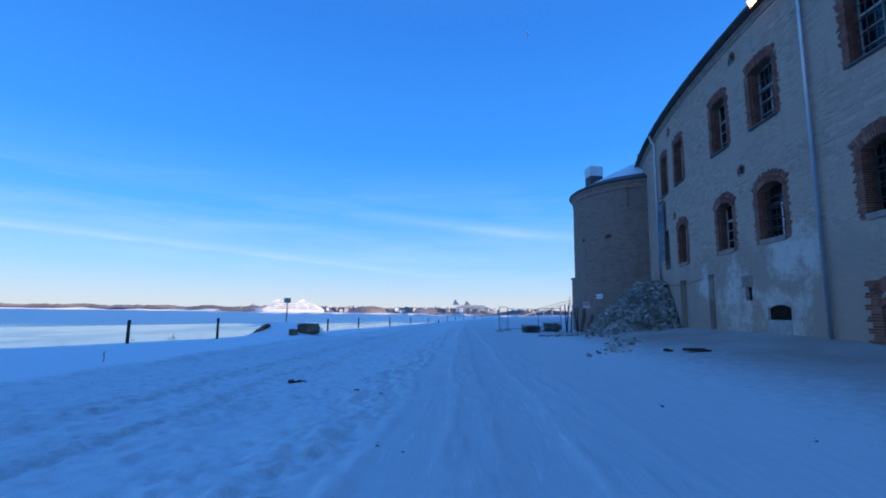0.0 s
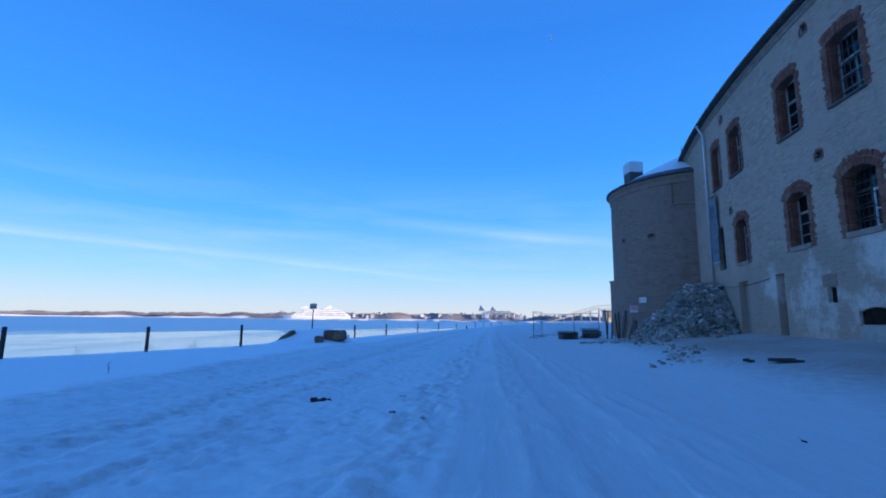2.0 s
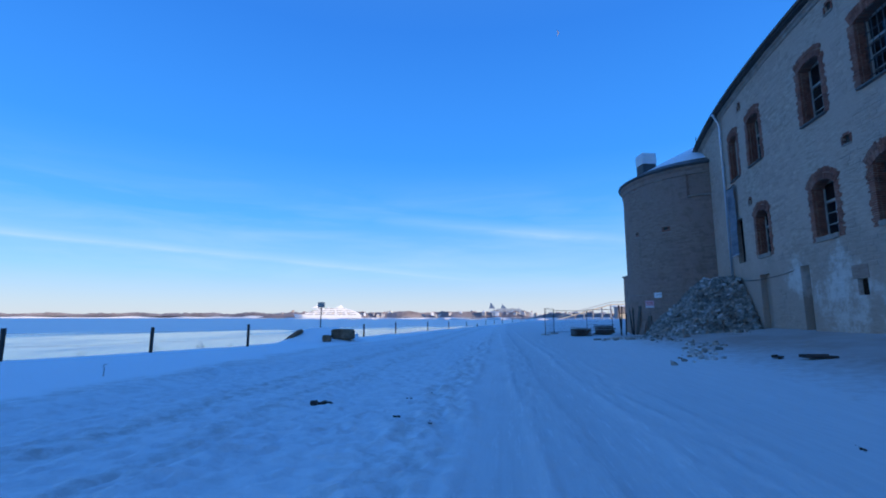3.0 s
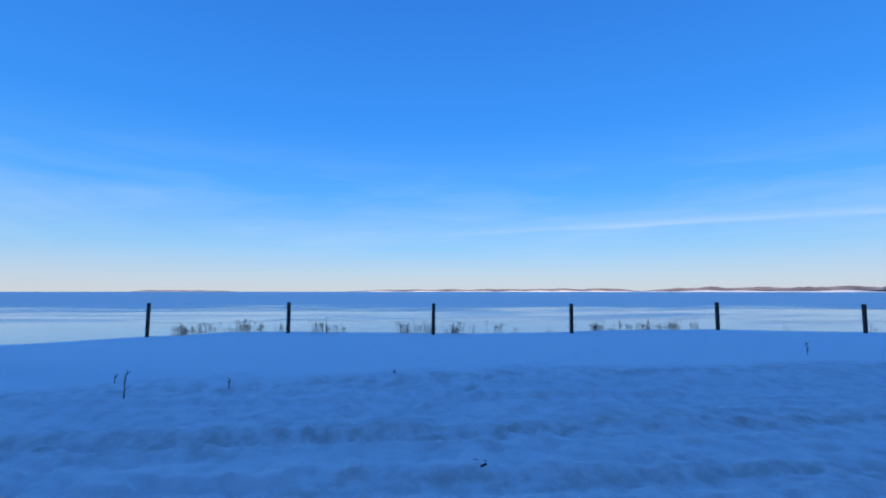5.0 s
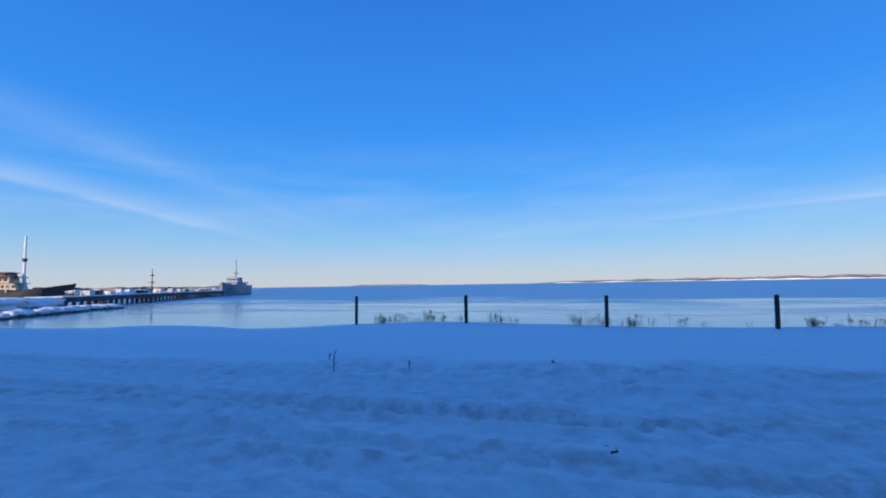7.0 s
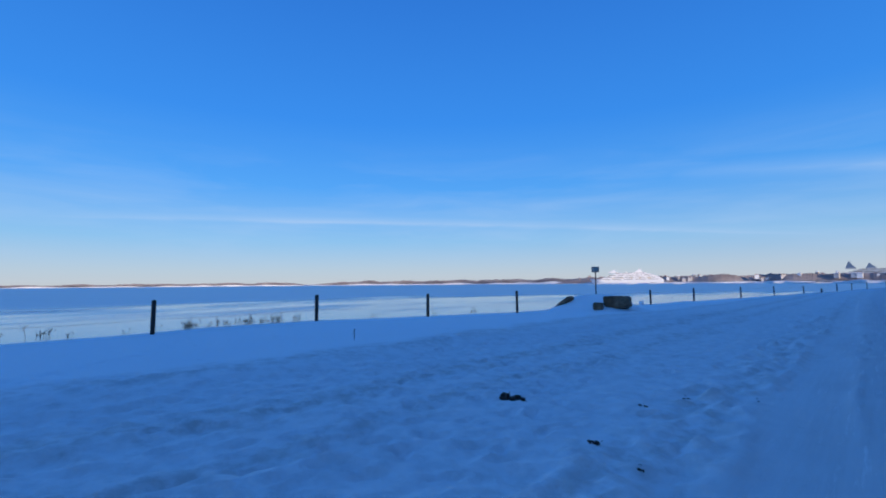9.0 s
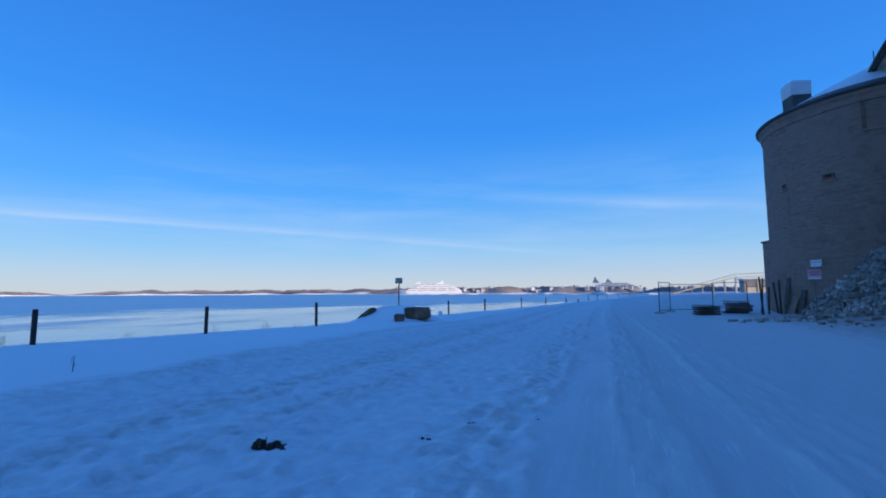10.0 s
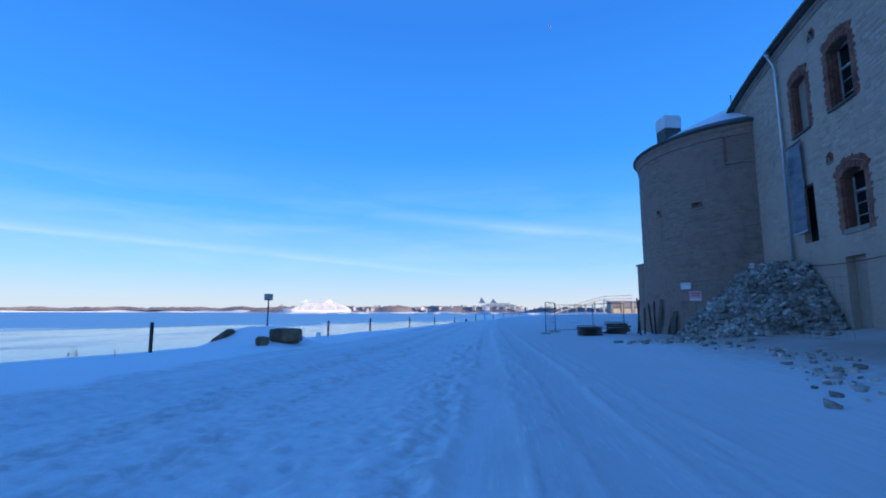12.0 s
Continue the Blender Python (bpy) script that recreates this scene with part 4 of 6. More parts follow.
def niche(y, half, b, t, name, label, cat, depth, fill, mat, arch=False, sill=False):
    ob = thing(name, wpose(y, 0, b), label, cat, kind="structure")
    h = t - b
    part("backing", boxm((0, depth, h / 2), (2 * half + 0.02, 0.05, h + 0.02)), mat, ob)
    if arch:
        bm = bmesh.new()
        n = 12
        for k in range(n):
            a = -0.75 + 1.5 * (k + 0.5) / n
            rr = half / math.sin(0.75) + 0.02
            box(bm, (math.sin(a) * (rr + 0.1), 0.1, h - 0.2 * half - rr * 0.8 + math.cos(a) * (rr + 0.1) - 0.02), (1.5 * rr / n, 0.26, 0.2), Matrix.Rotation(a, 3, "Y"))
        part("brick_arch", bm, "brick", ob)
    if sill:
        part("sill", bevelled(boxm((0, 0.16, -0.27), (2 * half - 0.04, 0.42, 0.62), Matrix.Rotation(radians(-10), 3, "X")), 0.04), "concrete", ob, "worn slanting stone sill")
        part("arch_filling", spandrels(half, h, 0.14, 0.5), "wall", ob)
    return ob


# void backings sit shallow; their near-black colour paints the shade inside
niche(17.72, 0.72, 1.5, 2.16, "basement_window", "dark arched basement opening with a slanting sill", "window", 0.14, None, "void", False, True)
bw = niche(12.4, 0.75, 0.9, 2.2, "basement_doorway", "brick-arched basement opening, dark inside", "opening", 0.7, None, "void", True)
bm = bmesh.new()
for i in range(24):
    for s in (-1, 1):
        ext = 0.36 + (0.16 if i // 2 % 2 else 0) + rng.uniform(-.04, .04)
        box(bm, (s * (0.75 + ext / 2), 0.03, 0.09 * i - 0.2), (ext, 0.1, 0.078))
for k in range(20):
    a = -0.95 + 1.9 * (k + 0.5) / 20
    box(bm, (math.sin(a) * 1.12, 0.04, 0.95 + math.cos(a) * 1.0), (0.1, 0.12, 0.36), Matrix.Rotation(a, 3, "Y"))
part("brick_surround", bm, "brick", bw)
wn = niche(19.7, 0.27, 2.38, 2.98, "wall_niche", "small dark niche under a bare plaster panel", "opening", 0.2, None, "void")
part("plaster_panel", bevelled(boxm((0.05, -0.004, 0.86), (0.85, 0.03, 0.5)), 0.008), "tower", wn)
for y, h, b, t in ((19.57, 0.17, 8.05, 8.35), (19.66, 0.17, 13.5, 13.85), (28.4, 0.17, 13.4, 13.75), (28.03, 0.14, 7.75, 8.05)):
    # shallow near-black backing paints the shade inside the vent
    ob = niche(y, h, b, t, "wall_vent", "small brick-edged ventilation hole in the wall", "vent", 0.1, None, "soil")
    bm = bmesh.new()
    for s in (-1, 1):
        for i in range(4):
            box(bm, (s * (h + 0.06), 0.04, 0.085 * i + 0.03), (0.1 + rng.uniform(-.02, .03), 0.12, 0.075))
    for i in range(4):
        box(bm, (-h + 2 * h * (i + .5) / 4, 0.04, t - b + 0.06), (2 * h / 4 - 0.01, 0.12, 0.12))
    part("brick_edging", bm, "brick", ob)
    part("ledge", boxm((0, 0.0, -0.04), (2 * h + 0.16, 0.12, 0.05)), "sillstone", ob)
niche(23.2, 0.36, 0.5, 3.82, "wall_recess", "tall narrow recess in the plastered basement wall", "recess", 0.5, None, "plaster")
niche(27.15, 0.6, 0.5, 3.8, "wall_recess", "tall bricked-up doorway in the basement wall", "recess", 0.32, None, "plaster")
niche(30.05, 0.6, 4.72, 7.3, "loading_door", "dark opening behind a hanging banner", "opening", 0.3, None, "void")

# rain pipes
for y, base in ((15.02, 0.75), (31.65, 0.6)):
    rp = thing("rain_pipe", wpose(y, 0.0, 0), "galvanised zinc downpipe with a bent top, fixed to the wall", "downpipe", "downpipes")
    part("pipe", tubem([(0, -0.13, base + 0.15), (0, -0.13, 13.7), (0, -0.18, 14.0), (0, -0.38, 14.4), (0, -0.42, 14.66)], 0.065, 12), "zinc", rp, smooth=True)
    part("shoe", tubem([(0, -0.13, base + 0.18), (0, -0.15, base + 0.02), (0, -0.32, base - 0.1)], 0.072, 12), "zinc", rp, smooth=True)
    part("hopper", tubem([(0, -0.38, 14.4), (0, -0.42, 14.64)], [0.075, 0.13], 12), "zinc", rp, smooth=True)
    for z in (2.3, 5.2, 8.1, 11.0, 13.4):
        part("bracket", boxm((0, -0.06, z), (0.16, 0.14, 0.035)), "zinc", rp)

# banner hung before the loading door
bn = thing("banner", wpose(30.5, 0.12, 5.25), "long faded blue-grey cloth banner with pale bands, hanging loose", "banner")
bm = bmesh.new()
rows, cols = 28, 8
grid = [[bm.verts.new((-0.62 + 1.3 * c / cols + 0.004 * math.sin(r * 0.9), -0.05 - 0.02 * math.sin(c * 0.9 + r * 0.3) - 0.015 * math.sin(r * 0.8), 4.1 * r / rows)) for c in range(cols + 1)] for r in range(rows + 1)]
for r in range(rows):
    for c in range(cols):
        bm.faces.new((grid[r][c], grid[r][c + 1], grid[r + 1][c + 1], grid[r + 1][c]))
bmesh.ops.solidify(bm, geom=bm.faces[:], thickness=0.006)
part("cloth", bm, "banner", bn, smooth=True)
part("batten", boxm((0, -0.05, 4.12), (1.4, 0.05, 0.05)), "wood", bn)
part("batten", boxm((0.02, -0.07, -0.02), (1.32, 0.04, 0.04)), "sign_white", bn)

# floodlight on the eave
fl = thing("floodlight", wpose(16.95, 0.5, 14.72), "lit warm floodlight on a bracket at the eave", "lamp")
part("housing", bevelled(boxm((0, 0.1, 0.0), (0.5, 0.2, 0.34), Matrix.Rotation(radians(25), 3, "X")), 0.03, 2), "iron", fl)
part("lens", boxm((0, -0.03, -0.06), (0.44, 0.03, 0.28), Matrix.Rotation(radians(25), 3, "X")), "glow", fl)
part("bracket", tubem([(0, 0.1, 0), (0, 0.45, -0.1), (0, 0.7, -0.25)], 0.025, 8), "iron", fl)

# a slack cable along the wall
cb = bmesh.new()
tube(cb, [wpt(24 + 0.5 * i, 0.05, 3.55 + 0.012 * (i - 6) ** 2 * 0.3) for i in range(15)], 0.014, 5)
tagged(part("cable", cb, "iron"), "slack black cable along the wall", "cable")

# ---- the round tower ----
TX, TY, TR, TEAVE = 16.16, 41.87, 6.46, 12.75


def tpt(a, r, z):
    return (TX - r * math.cos(a), TY - r * math.sin(a), z)


def tower_wall():
    n = 96
    prof = [(TR + 0.10, -0.6), (TR + 0.06, 2.0), (TR, 5.0), (TR, TEAVE + 0.1), (TR - 0.9, TEAVE + 0.1), (TR - 0.9, -0.6)]
    verts = [tpt(2 * math.pi * i / n, r, z) for i in range(n) for r, z in prof]
    k = len(prof)
    return verts, [], [(i * k + j, ((i + 1) % n) * k + j, ((i + 1) % n) * k + j + 1, i * k + j + 1) for i in range(n) for j in range(k - 1)]


tower = tagged(part("wall_tower", tower_wall(), "tower"), "round limestone tower with worn brown render", "wall", kind="structure")


def tower_stones(rng):
    verts, faces, z = [], [], 0.2
    while z < 12.5:
        h = rng.uniform(0.12, 0.26)
        a = -0.5 + rng.uniform(0, 0.05)
        while a < 2.1:
            w = rng.uniform(0.25, 0.8)
            da = w / TR
            am, zm = a + da / 2, z + h / 2
            if noise.noise((am * 2.2, zm * 0.28, 21.0)) + 0.3 * noise.noise((am * 7, zm, 3.0)) > 0.04:
                n, o = len(verts), rng.uniform(0.001, 0.008)
                base = 0.1 if zm < 2 else 0.06 * max(0, (5 - zm) / 3) + 0.005
                q = [(a + 0.002, z + 0.012), (a + da - 0.002, z + 0.012), (a + da - 0.002, z + h - 0.012), (a + 0.002, z + h - 0.012)]
                q = [(b + rng.uniform(-.002, .002), c + rng.uniform(-.008, .008)) for b, c in q]
                verts += [tpt(b, TR + base - 0.01, c) for b, c in q]
                verts += [tpt(am + (b - am) * 0.92, TR + base + o, zm + (c - zm) * 0.85) for b, c in q]
                faces += [(n + 4, n + 5, n + 6, n + 7)] + [(n + k, n + (k + 1) % 4, n + (k + 1) % 4 + 4, n + k + 4) for k in range(4)]
            a += da
        z += h
    return verts, [], faces


tagged(part("wall_stones", tower_stones(rng), "tower", tower), kind="stuff")


def cone(prof, n=96, a0=0.0):
    verts = [tpt(2 * math.pi * i / n, r, z) for i in range(n) for r, z in prof]
    k = len(prof)
    return verts, [], [(i * k + j, ((i + 1) % n) * k + j, ((i + 1) % n) * k + j + 1, i * k + j + 1) for i in range(n) for j in range(k - 1)]


tr = thing("tower_roof", pose(0, 0, 0), "low conical dark roof dusted with snow", "roof", kind="structure")
part("roof_sheet", cone([(TR - 0.2, TEAVE - 0.06), (TR + 0.28, TEAVE - 0.1), (TR + 0.36, TEAVE - 0.02), (TR + 0.36, TEAVE + 0.06), (0.05, TEAVE + 3.5)]), "roof", tr)
part("roof_snow", cone([(TR + 0.22, TEAVE + 0.10), (TR + 0.1, TEAVE + 0.17), (3.0, TEAVE + 2.08), (0.03, TEAVE + 3.58)]), "roofsnow", tr, "thin snow cover")
part("cornice", cone([(TR + 0.0, TEAVE - 0.75), (TR + 0.07, TEAVE - 0.7), (TR + 0.09, TEAVE - 0.4), (TR + 0.2, TEAVE - 0.25), (TR + 0.2, TEAVE - 0.08), (TR - 0.1, TEAVE - 0.07)]), "tower", tr)

ch = thing("chimney", pose(11.2, 40.6, 12.9, 0, 0, 12), "square rendered chimney, dark below with a pale snowy top", "chimney")
part("shaft", bevelled(boxm((0, 0, 0.75), (1.15, 1.1, 1.7)), 0.02), "roof", ch)
part("cap", bevelled(boxm((0, 0, 1.72), (1.2, 1.15, 0.85)), 0.02), "sign_white", ch, "pale frosted cap")
part("snow_cap", bevelled(boxm((0, 0, 2.18), (1.15, 1.1, 0.1)), 0.03, 2), "roofsnow", ch)
ant = thing("antenna", pose(14.6, 38.9, TEAVE + 1.2), "thin dark aerial rod on the tower roof", "antenna")
part("rod", tubem([(0, 0, 0), (0, 0, 1.9)], 0.025, 6), "iron", ant)


def tang(px, py):
    return math.atan2(TY - py, TX - px)


def tower_thing(a, z, off=0.0):
    p = tpt(a, TR + off, z)
    inward = Vector((math.cos(a), math.sin(a), 0))
    along = Vector((-math.sin(a), math.cos(a), 0))
    return Matrix.Translation(p) @ Matrix((along, inward, Vector((0, 0, 1)))).transposed().to_4x4()


for px, py, z, w, h in ((11.41, 37.5, 8.19, 0.62, 0.36), (9.99, 39.98, 8.22, 0.36, 0.36), (10.01, 39.9, 12.1, 0.42, 0.42), (11.2, 37.8, 12.25, 0.4, 0.3)):
    ob = thing("putlog_hole", tower_thing(tang(px, py), z), "small brick-patched hole in the tower wall", "vent", kind="structure")
    bm = bmesh.new()
    for i in range(4):
        for k in range(2):
            box(bm, (-w / 2 + w * (k + .5) / 2, -0.0, -h / 2 + h * (i + .5) / 4), (w / 2 - 0.012, 0.07, h / 4 - 0.012))
    part("brick_patch", bm, "brick", ob)
    # the hole's shade is painted: a near-black box set on the brick
    part("void", boxm((0.0, -0.02, 0.04), (w * 0.5, 0.06, h * 0.5)), "soil", ob)
    part("ledge", boxm((0, -0.03, -h / 2 - 0.06), (w + 0.25, 0.1, 0.07)), "sillstone", ob)
# a blocked window high up, with pale plaster edges
bw = thing("blind_window", tower_thing(tang(13.7, 35.9), 11.2), "walled-up window with pale flaking plaster", "window", kind="structure")
part("infill", boxm((0, -0.01, 0.0), (1.9, 0.06, 1.5)), "tower", bw)
part("jamb", boxm((-1.05, -0.02, 0.0), (0.22, 0.07, 1.6)), "mortar", bw)
part("jamb", boxm((1.05, -0.02, 0.0), (0.16, 0.07, 1.6)), "mortar", bw)
part("sill", boxm((0, -0.04, -0.82), (2.2, 0.12, 0.1)), "sillstone", bw)
sg = thing("notice_board", tower_thing(tang(10.81, 38.25), 3.25, 0.1), "small blank white notice on the tower wall", "sign")
part("panel", bevelled(boxm((0, -0.01, 0), (0.66, 0.03, 0.4)), 0.006), "sign_white", sg)
an = thing("annex", pose(10.95, 45.4, 0, 0, 0, 8), "narrow lean-to wall behind the tower with a small ledge", "annex", kind="structure")
part("body", bevelled(boxm((0, 0, 2.4), (1.6, 1.0, 5.6)), 0.03), "tower", an)
part("coping", boxm((0, 0, 5.25), (1.75, 1.15, 0.12)), "roof", an)

# ---- rubble heap between tower and wall ----
rng = random.Random(5)
HEAP = (13.3, 32.3)


def heap_z(x, y):
    dx, dy = x - HEAP[0], y - HEAP[1]
    r = math.hypot(dx * 0.93, dy * (0.80 if dy > 0 else 0.72))
    # shovelled up more steeply at the near end
    turn = dy * dy / (dx * dx + dy * dy + 0.01) if dy < 0 else 0.0
    top = 4.05 - (1.12 + 0.40 * turn) * max(0, r - 1.45) - (0.1 + 0.12 * turn) * min(r, 1.45)
    return top + 0.35 * noise.noise((x * 0.9, y * 0.9, 2.0))


heap = thing("rubble_heap", pose(0, 0, 0), "steep heap of broken grey limestone against tower and wall", "rubble")
hx, hy = 26, 40
hv = [(7.4 + 7.0 * i / hx, 25.8 + 12.5 * j / hy) for j in range(hy + 1) for i in range(hx + 1)]
hv = [(x, y, max(heap_z(x, y) - 0.22, gz(x, y) - 0.35)) for x, y in hv]
part("core", (hv, [], [(j * (hx + 1) + i, j * (hx + 1) + i + 1, (j + 1) * (hx + 1) + i + 1, (j + 1) * (hx + 1) + i) for j in range(hy) for i in range(hx)]), "stone", heap, "grey gravel and mortar crumbs")


def block_mesh(rng, name, mat):
    """A broken, roughly squared stone of unit size."""
    bm = bmesh.new()
    vs = box(bm, (0, 0, 0), (1, 1, 1))
    for v in vs:
        v.co += Vector((rng.uniform(-.16, .16), rng.uniform(-.16, .16), rng.uniform(-.16, .16)))
    bmesh.ops.bevel(bm, geom=bm.edges[:], offset=0.09, segments=1, affect="EDGES", profile=0.5)
    bmesh.ops.recalc_face_normals(bm, faces=bm.faces)
    me = bpy.data.meshes.new(name)
    bm.to_mesh(me)
    bm.free()
    me.materials.append(M[mat])
    return me


M["stonepiece"] = surface("heap_stone", [(0.19, 0.15, 0.12), (0.30, 0.255, 0.215), (0.46, 0.42, 0.375)], 0.8, 6, 0.9, 0.4, rand=0.45)
M["frosted"] = surface("frosted_stone", [(0.40, 0.33, 0.28), (0.68, 0.65, 0.63)], 0.8, 6, 0.9, 0.4, rand=0.2)
BLOCKS = [block_mesh(rng, "stone", "stonepiece") for _ in range(7)] + [block_mesh(rng, "stone", "frosted") for _ in range(2)]


def heap_spots(n):
    out = []
    while len(out) < n:
        x, y = rng.uniform(8.0, 13.4), rng.uniform(26.4, 37.6)
        z = heap_z(x, y)
        a = math.asin((y - ARC_Y) / ARC_R)
        if z < gz(x, y) - 0.05 or x > ARC_X - ARC_R * math.cos(a) - 0.1 or math.hypot(x - TX, y - TY) < TR + 0.15:
            continue
        out.append((x, y, z))
    return out


spots = heap_spots(4200)
for x, y, z in spots[:300]:
    ob = new("stone", rng.choice(BLOCKS))
    ob.parent = heap
    s = rng.uniform(0.13, 0.27)
    ob.matrix_local = Matrix.LocRotScale((x, y, z), Euler((rng.uniform(-.7, .7), rng.uniform(-.7, .7), rng.uniform(0, 6))), (s * rng.uniform(0.9, 1.7), s, s * rng.uniform(0.45, 0.8)))
bm = bmesh.new()
for x, y, z in spots[300:]:
    s = rng.uniform(0.08, 0.21)
    box(bm, (x, y, z - 0.02), (s * rng.uniform(0.9, 1.7), s, s * 0.7), Euler((rng.uniform(-.7, .7), rng.uniform(-.7, .7), rng.uniform(0, 6))).to_matrix(), rng.uniform(0.6, 0.95))
tagged(part("gravel", bm, "stone", heap), kind="stuff")


def loose_stone(x, y, s, label, mat_frost=False, up=0.0):
    ob = new("loose_stone", rng.choice(BLOCKS[7:] if mat_frost else BLOCKS[:7]))
    ob.matrix_world = Matrix.LocRotScale((x, y, gz(x, y) + s * 0.15 + up), Euler((rng.uniform(-.3, .3), rng.uniform(-.3, .3), rng.uniform(0, 6))), (s * 1.2, s, s * 0.85))
    tagged(ob, label, "stone", "loose stones on the snow")


# pale block at the heap's foot, rubble trail over the snow
pb = new("stone_block", BLOCKS[0])
pb.matrix_world = Matrix.LocRotScale((10.6, 31.6, gz(10.6, 31.6) + 0.28), Euler((0.1, 0.05, 0.4)), (0.95, 0.6, 0.6))
tagged(pb, "large pale squared stone block at the heap's foot", "stone")
RIDGE = [(5.3, 16.6), (5.9, 18.0), (6.6, 19.8), (7.4, 22.4), (7.4, 25.8), (6.9, 29.0)]
for k in range(120):
    f = rng.random() * (len(RIDGE) - 1)
    a, b = RIDGE[int(f)], RIDGE[int(f) + 1]
    u = f - int(f)
    x, y = a[0] + (b[0] - a[0]) * u + rng.gauss(0, 0.36), a[1] + (b[1] - a[1]) * u + rng.gauss(0, 0.3)
    frost = rng.random() < 0.5
    loose_stone(x, y, 0.05 + 0.13 * rng.random() ** 1.6, "frosted lump of snow and stone in a trodden ridge" if frost else "broken brownish stone half sunk in trodden snow", frost)
for k in range(40):
    x, y = rng.gauss(6.3, 1.0), rng.gauss(30.6, 0.9)
    loose_stone(x, y, rng.uniform(0.08, 0.24), "frosted stone lying in a low snowy spill", rng.random() < 0.5)
for k in range(34):
    y = rng.uniform(25.5, 33.5)
    loose_stone(9.3 + 0.25 * (33 - y) + rng.gauss(0, 0.3), y, rng.uniform(0.1, 0.28), "grey stone fallen from the rubble heap")

# ---- flat iron plates on the snow ----
for x, y, w, d, r in ((7.6, 14.9, 0.85, 0.35, 12), (6.9, 15.5, 0.32, 0.2, 40)):
    ob = thing("iron_plate", pose(x, y, gz(x, y) + 0.03, 0, 0, r), "dark rusty iron plate lying on the trodden snow", "plate")
    part("plate", bevelled(boxm((0, 0, 0.02), (w, d, 0.05)), 0.012), "iron", ob)
    part("rim", boxm((0, d / 2 - 0.02, 0.06), (w, 0.03, 0.03)), "iron", ob)

# ---- fence along the shore ----
POSTS = [(-19.77, -7.2, 1.17), (-17.96, -1.72, 1.22), (-17.32, 3.4, 1.175), (-17.04, 8.48, 1.158), (-16.8, 14.2, 1.2), (-16.16, 19.89, 1.12), (-15.26, 26.14, 1.167),
         (-13.1, 41.0, 1.0), (-12.04, 48.45, 1.05), (-10.5, 59.0, 1.05), (-9.1, 69, 1.0), (-7.45, 80.3, 0.92), (-5.0, 97.3, 1.1), (-3.6, 107, 1.1), (-1.9, 118.5, 1.2),
         (0.8, 137.7, 1.25), (3.8, 158.5, 1.3), (7.2, 182.0, 1.4)]


def fence_post(x, y, top, lean):
    base = gz(x, y)
    ob = thing("fence_post", pose(x, y, base, lean, lean * 0.4, rng.uniform(-8, 8)), "dark weathered wooden fence post in the snow bank", "fence post", "shore fence posts")
    h = top - base
    part("shaft", bevelled(boxm((0, 0, h / 2 - 0.25), (0.115, 0.115, h + 0.5)), 0.012), "post", ob)
    part("top", boxm((0, 0, h + 0.004), (0.09, 0.09, 0.012)), "post", ob)
    for z in (0.3, 0.62, 0.92):
        part("staple", boxm((0.062, 0, min(z * h / 1.1, h - 0.06)), (0.012, 0.05, 0.012)), "wire", ob)


for i, (x, y, top) in enumerate(POSTS):
    fence_post(x, y, top, rng.uniform(-1.5, 1.5) if abs(y - 80.3) > 1 else -11)
for (x0, y0, t0), (x1, y1, t1) in zip(POSTS, POSTS[1:]):
    b0, b1 = gz(x0, y0), gz(x1, y1)
    for k, f in enumerate((0.45, 0.84)):
        bm = bmesh.new()
        sag = rng.uniform(0.03, 0.12)
        pts = []
        for i in range(9):
            u = i / 8
            z = (b0 + (t0 - b0) * f) * (1 - u) + (b1 + (t1 - b1) * f) * u - sag * 4 * u * (1 - u)
            pts.append((x0 + (x1 - x0) * u + 0.065, y0 + (y1 - y0) * u, z))
        tube(bm, pts, 0.0035, 4, False)
        tagged(part("fence_wire", bm, "wire"), "thin slack strand of fence wire between posts", "fence wire", "fence wires")

# sign on its pole by the boulders
sp = thing("sign_post", pose(-14.22, 34.0, gz(-14.22, 34.0), 0, 0, 8), "dark notice board on a thin black pole", "sign")
part("pole", tubem([(0, 0, -0.4), (0.02, 0, 2.75)], 0.04, 8), "post", sp)
part("board", bevelled(boxm((0.02, -0.04, 2.55), (0.5, 0.04, 0.38)), 0.01), "sign_grey", sp)
part("notice", boxm((0.02, -0.065, 2.55), (0.42, 0.006, 0.29)), "concrete", sp.children[-1], "faded grey notice sheet")

# low stub farther along
st = thing("fence_stub", pose(-6.2, 88, gz(-6.2, 88)), "short broken dark post in the snow", "fence post")
part("shaft", bevelled(boxm((0, 0, 0.2), (0.2, 0.2, 0.8)), 0.02), "post", st)

# ---- boulders under snow ----
rng = random.Random(23)


def boulder(x, y, s, rot, label, snow=True, sink=0.25, name="boulder", tip=0):
    z = gz(x, y)
    ob = thing(name, pose(x, y, z, 0, tip, rot), label, "rock", "boulders on the bank")
    bm = lump(rng, s, 0.28, 4, 1.3, 0.42)
    for v in bm.verts:
        v.co.z += s[2] * (1 - sink)
    part("rock", bm, "roofsnow" if snow else "boulder", ob)
    if snow:
        bm = lump(rng, (s[0] * 0.92, s[1] * 0.92, s[2] * 0.22), 0.3, 3)
        for v in bm.verts:
            v.co.z += s[2] * (1.86 - sink)
        part("snow_cap", bm, "roofsnow", ob, "rounded cap of snow", True)


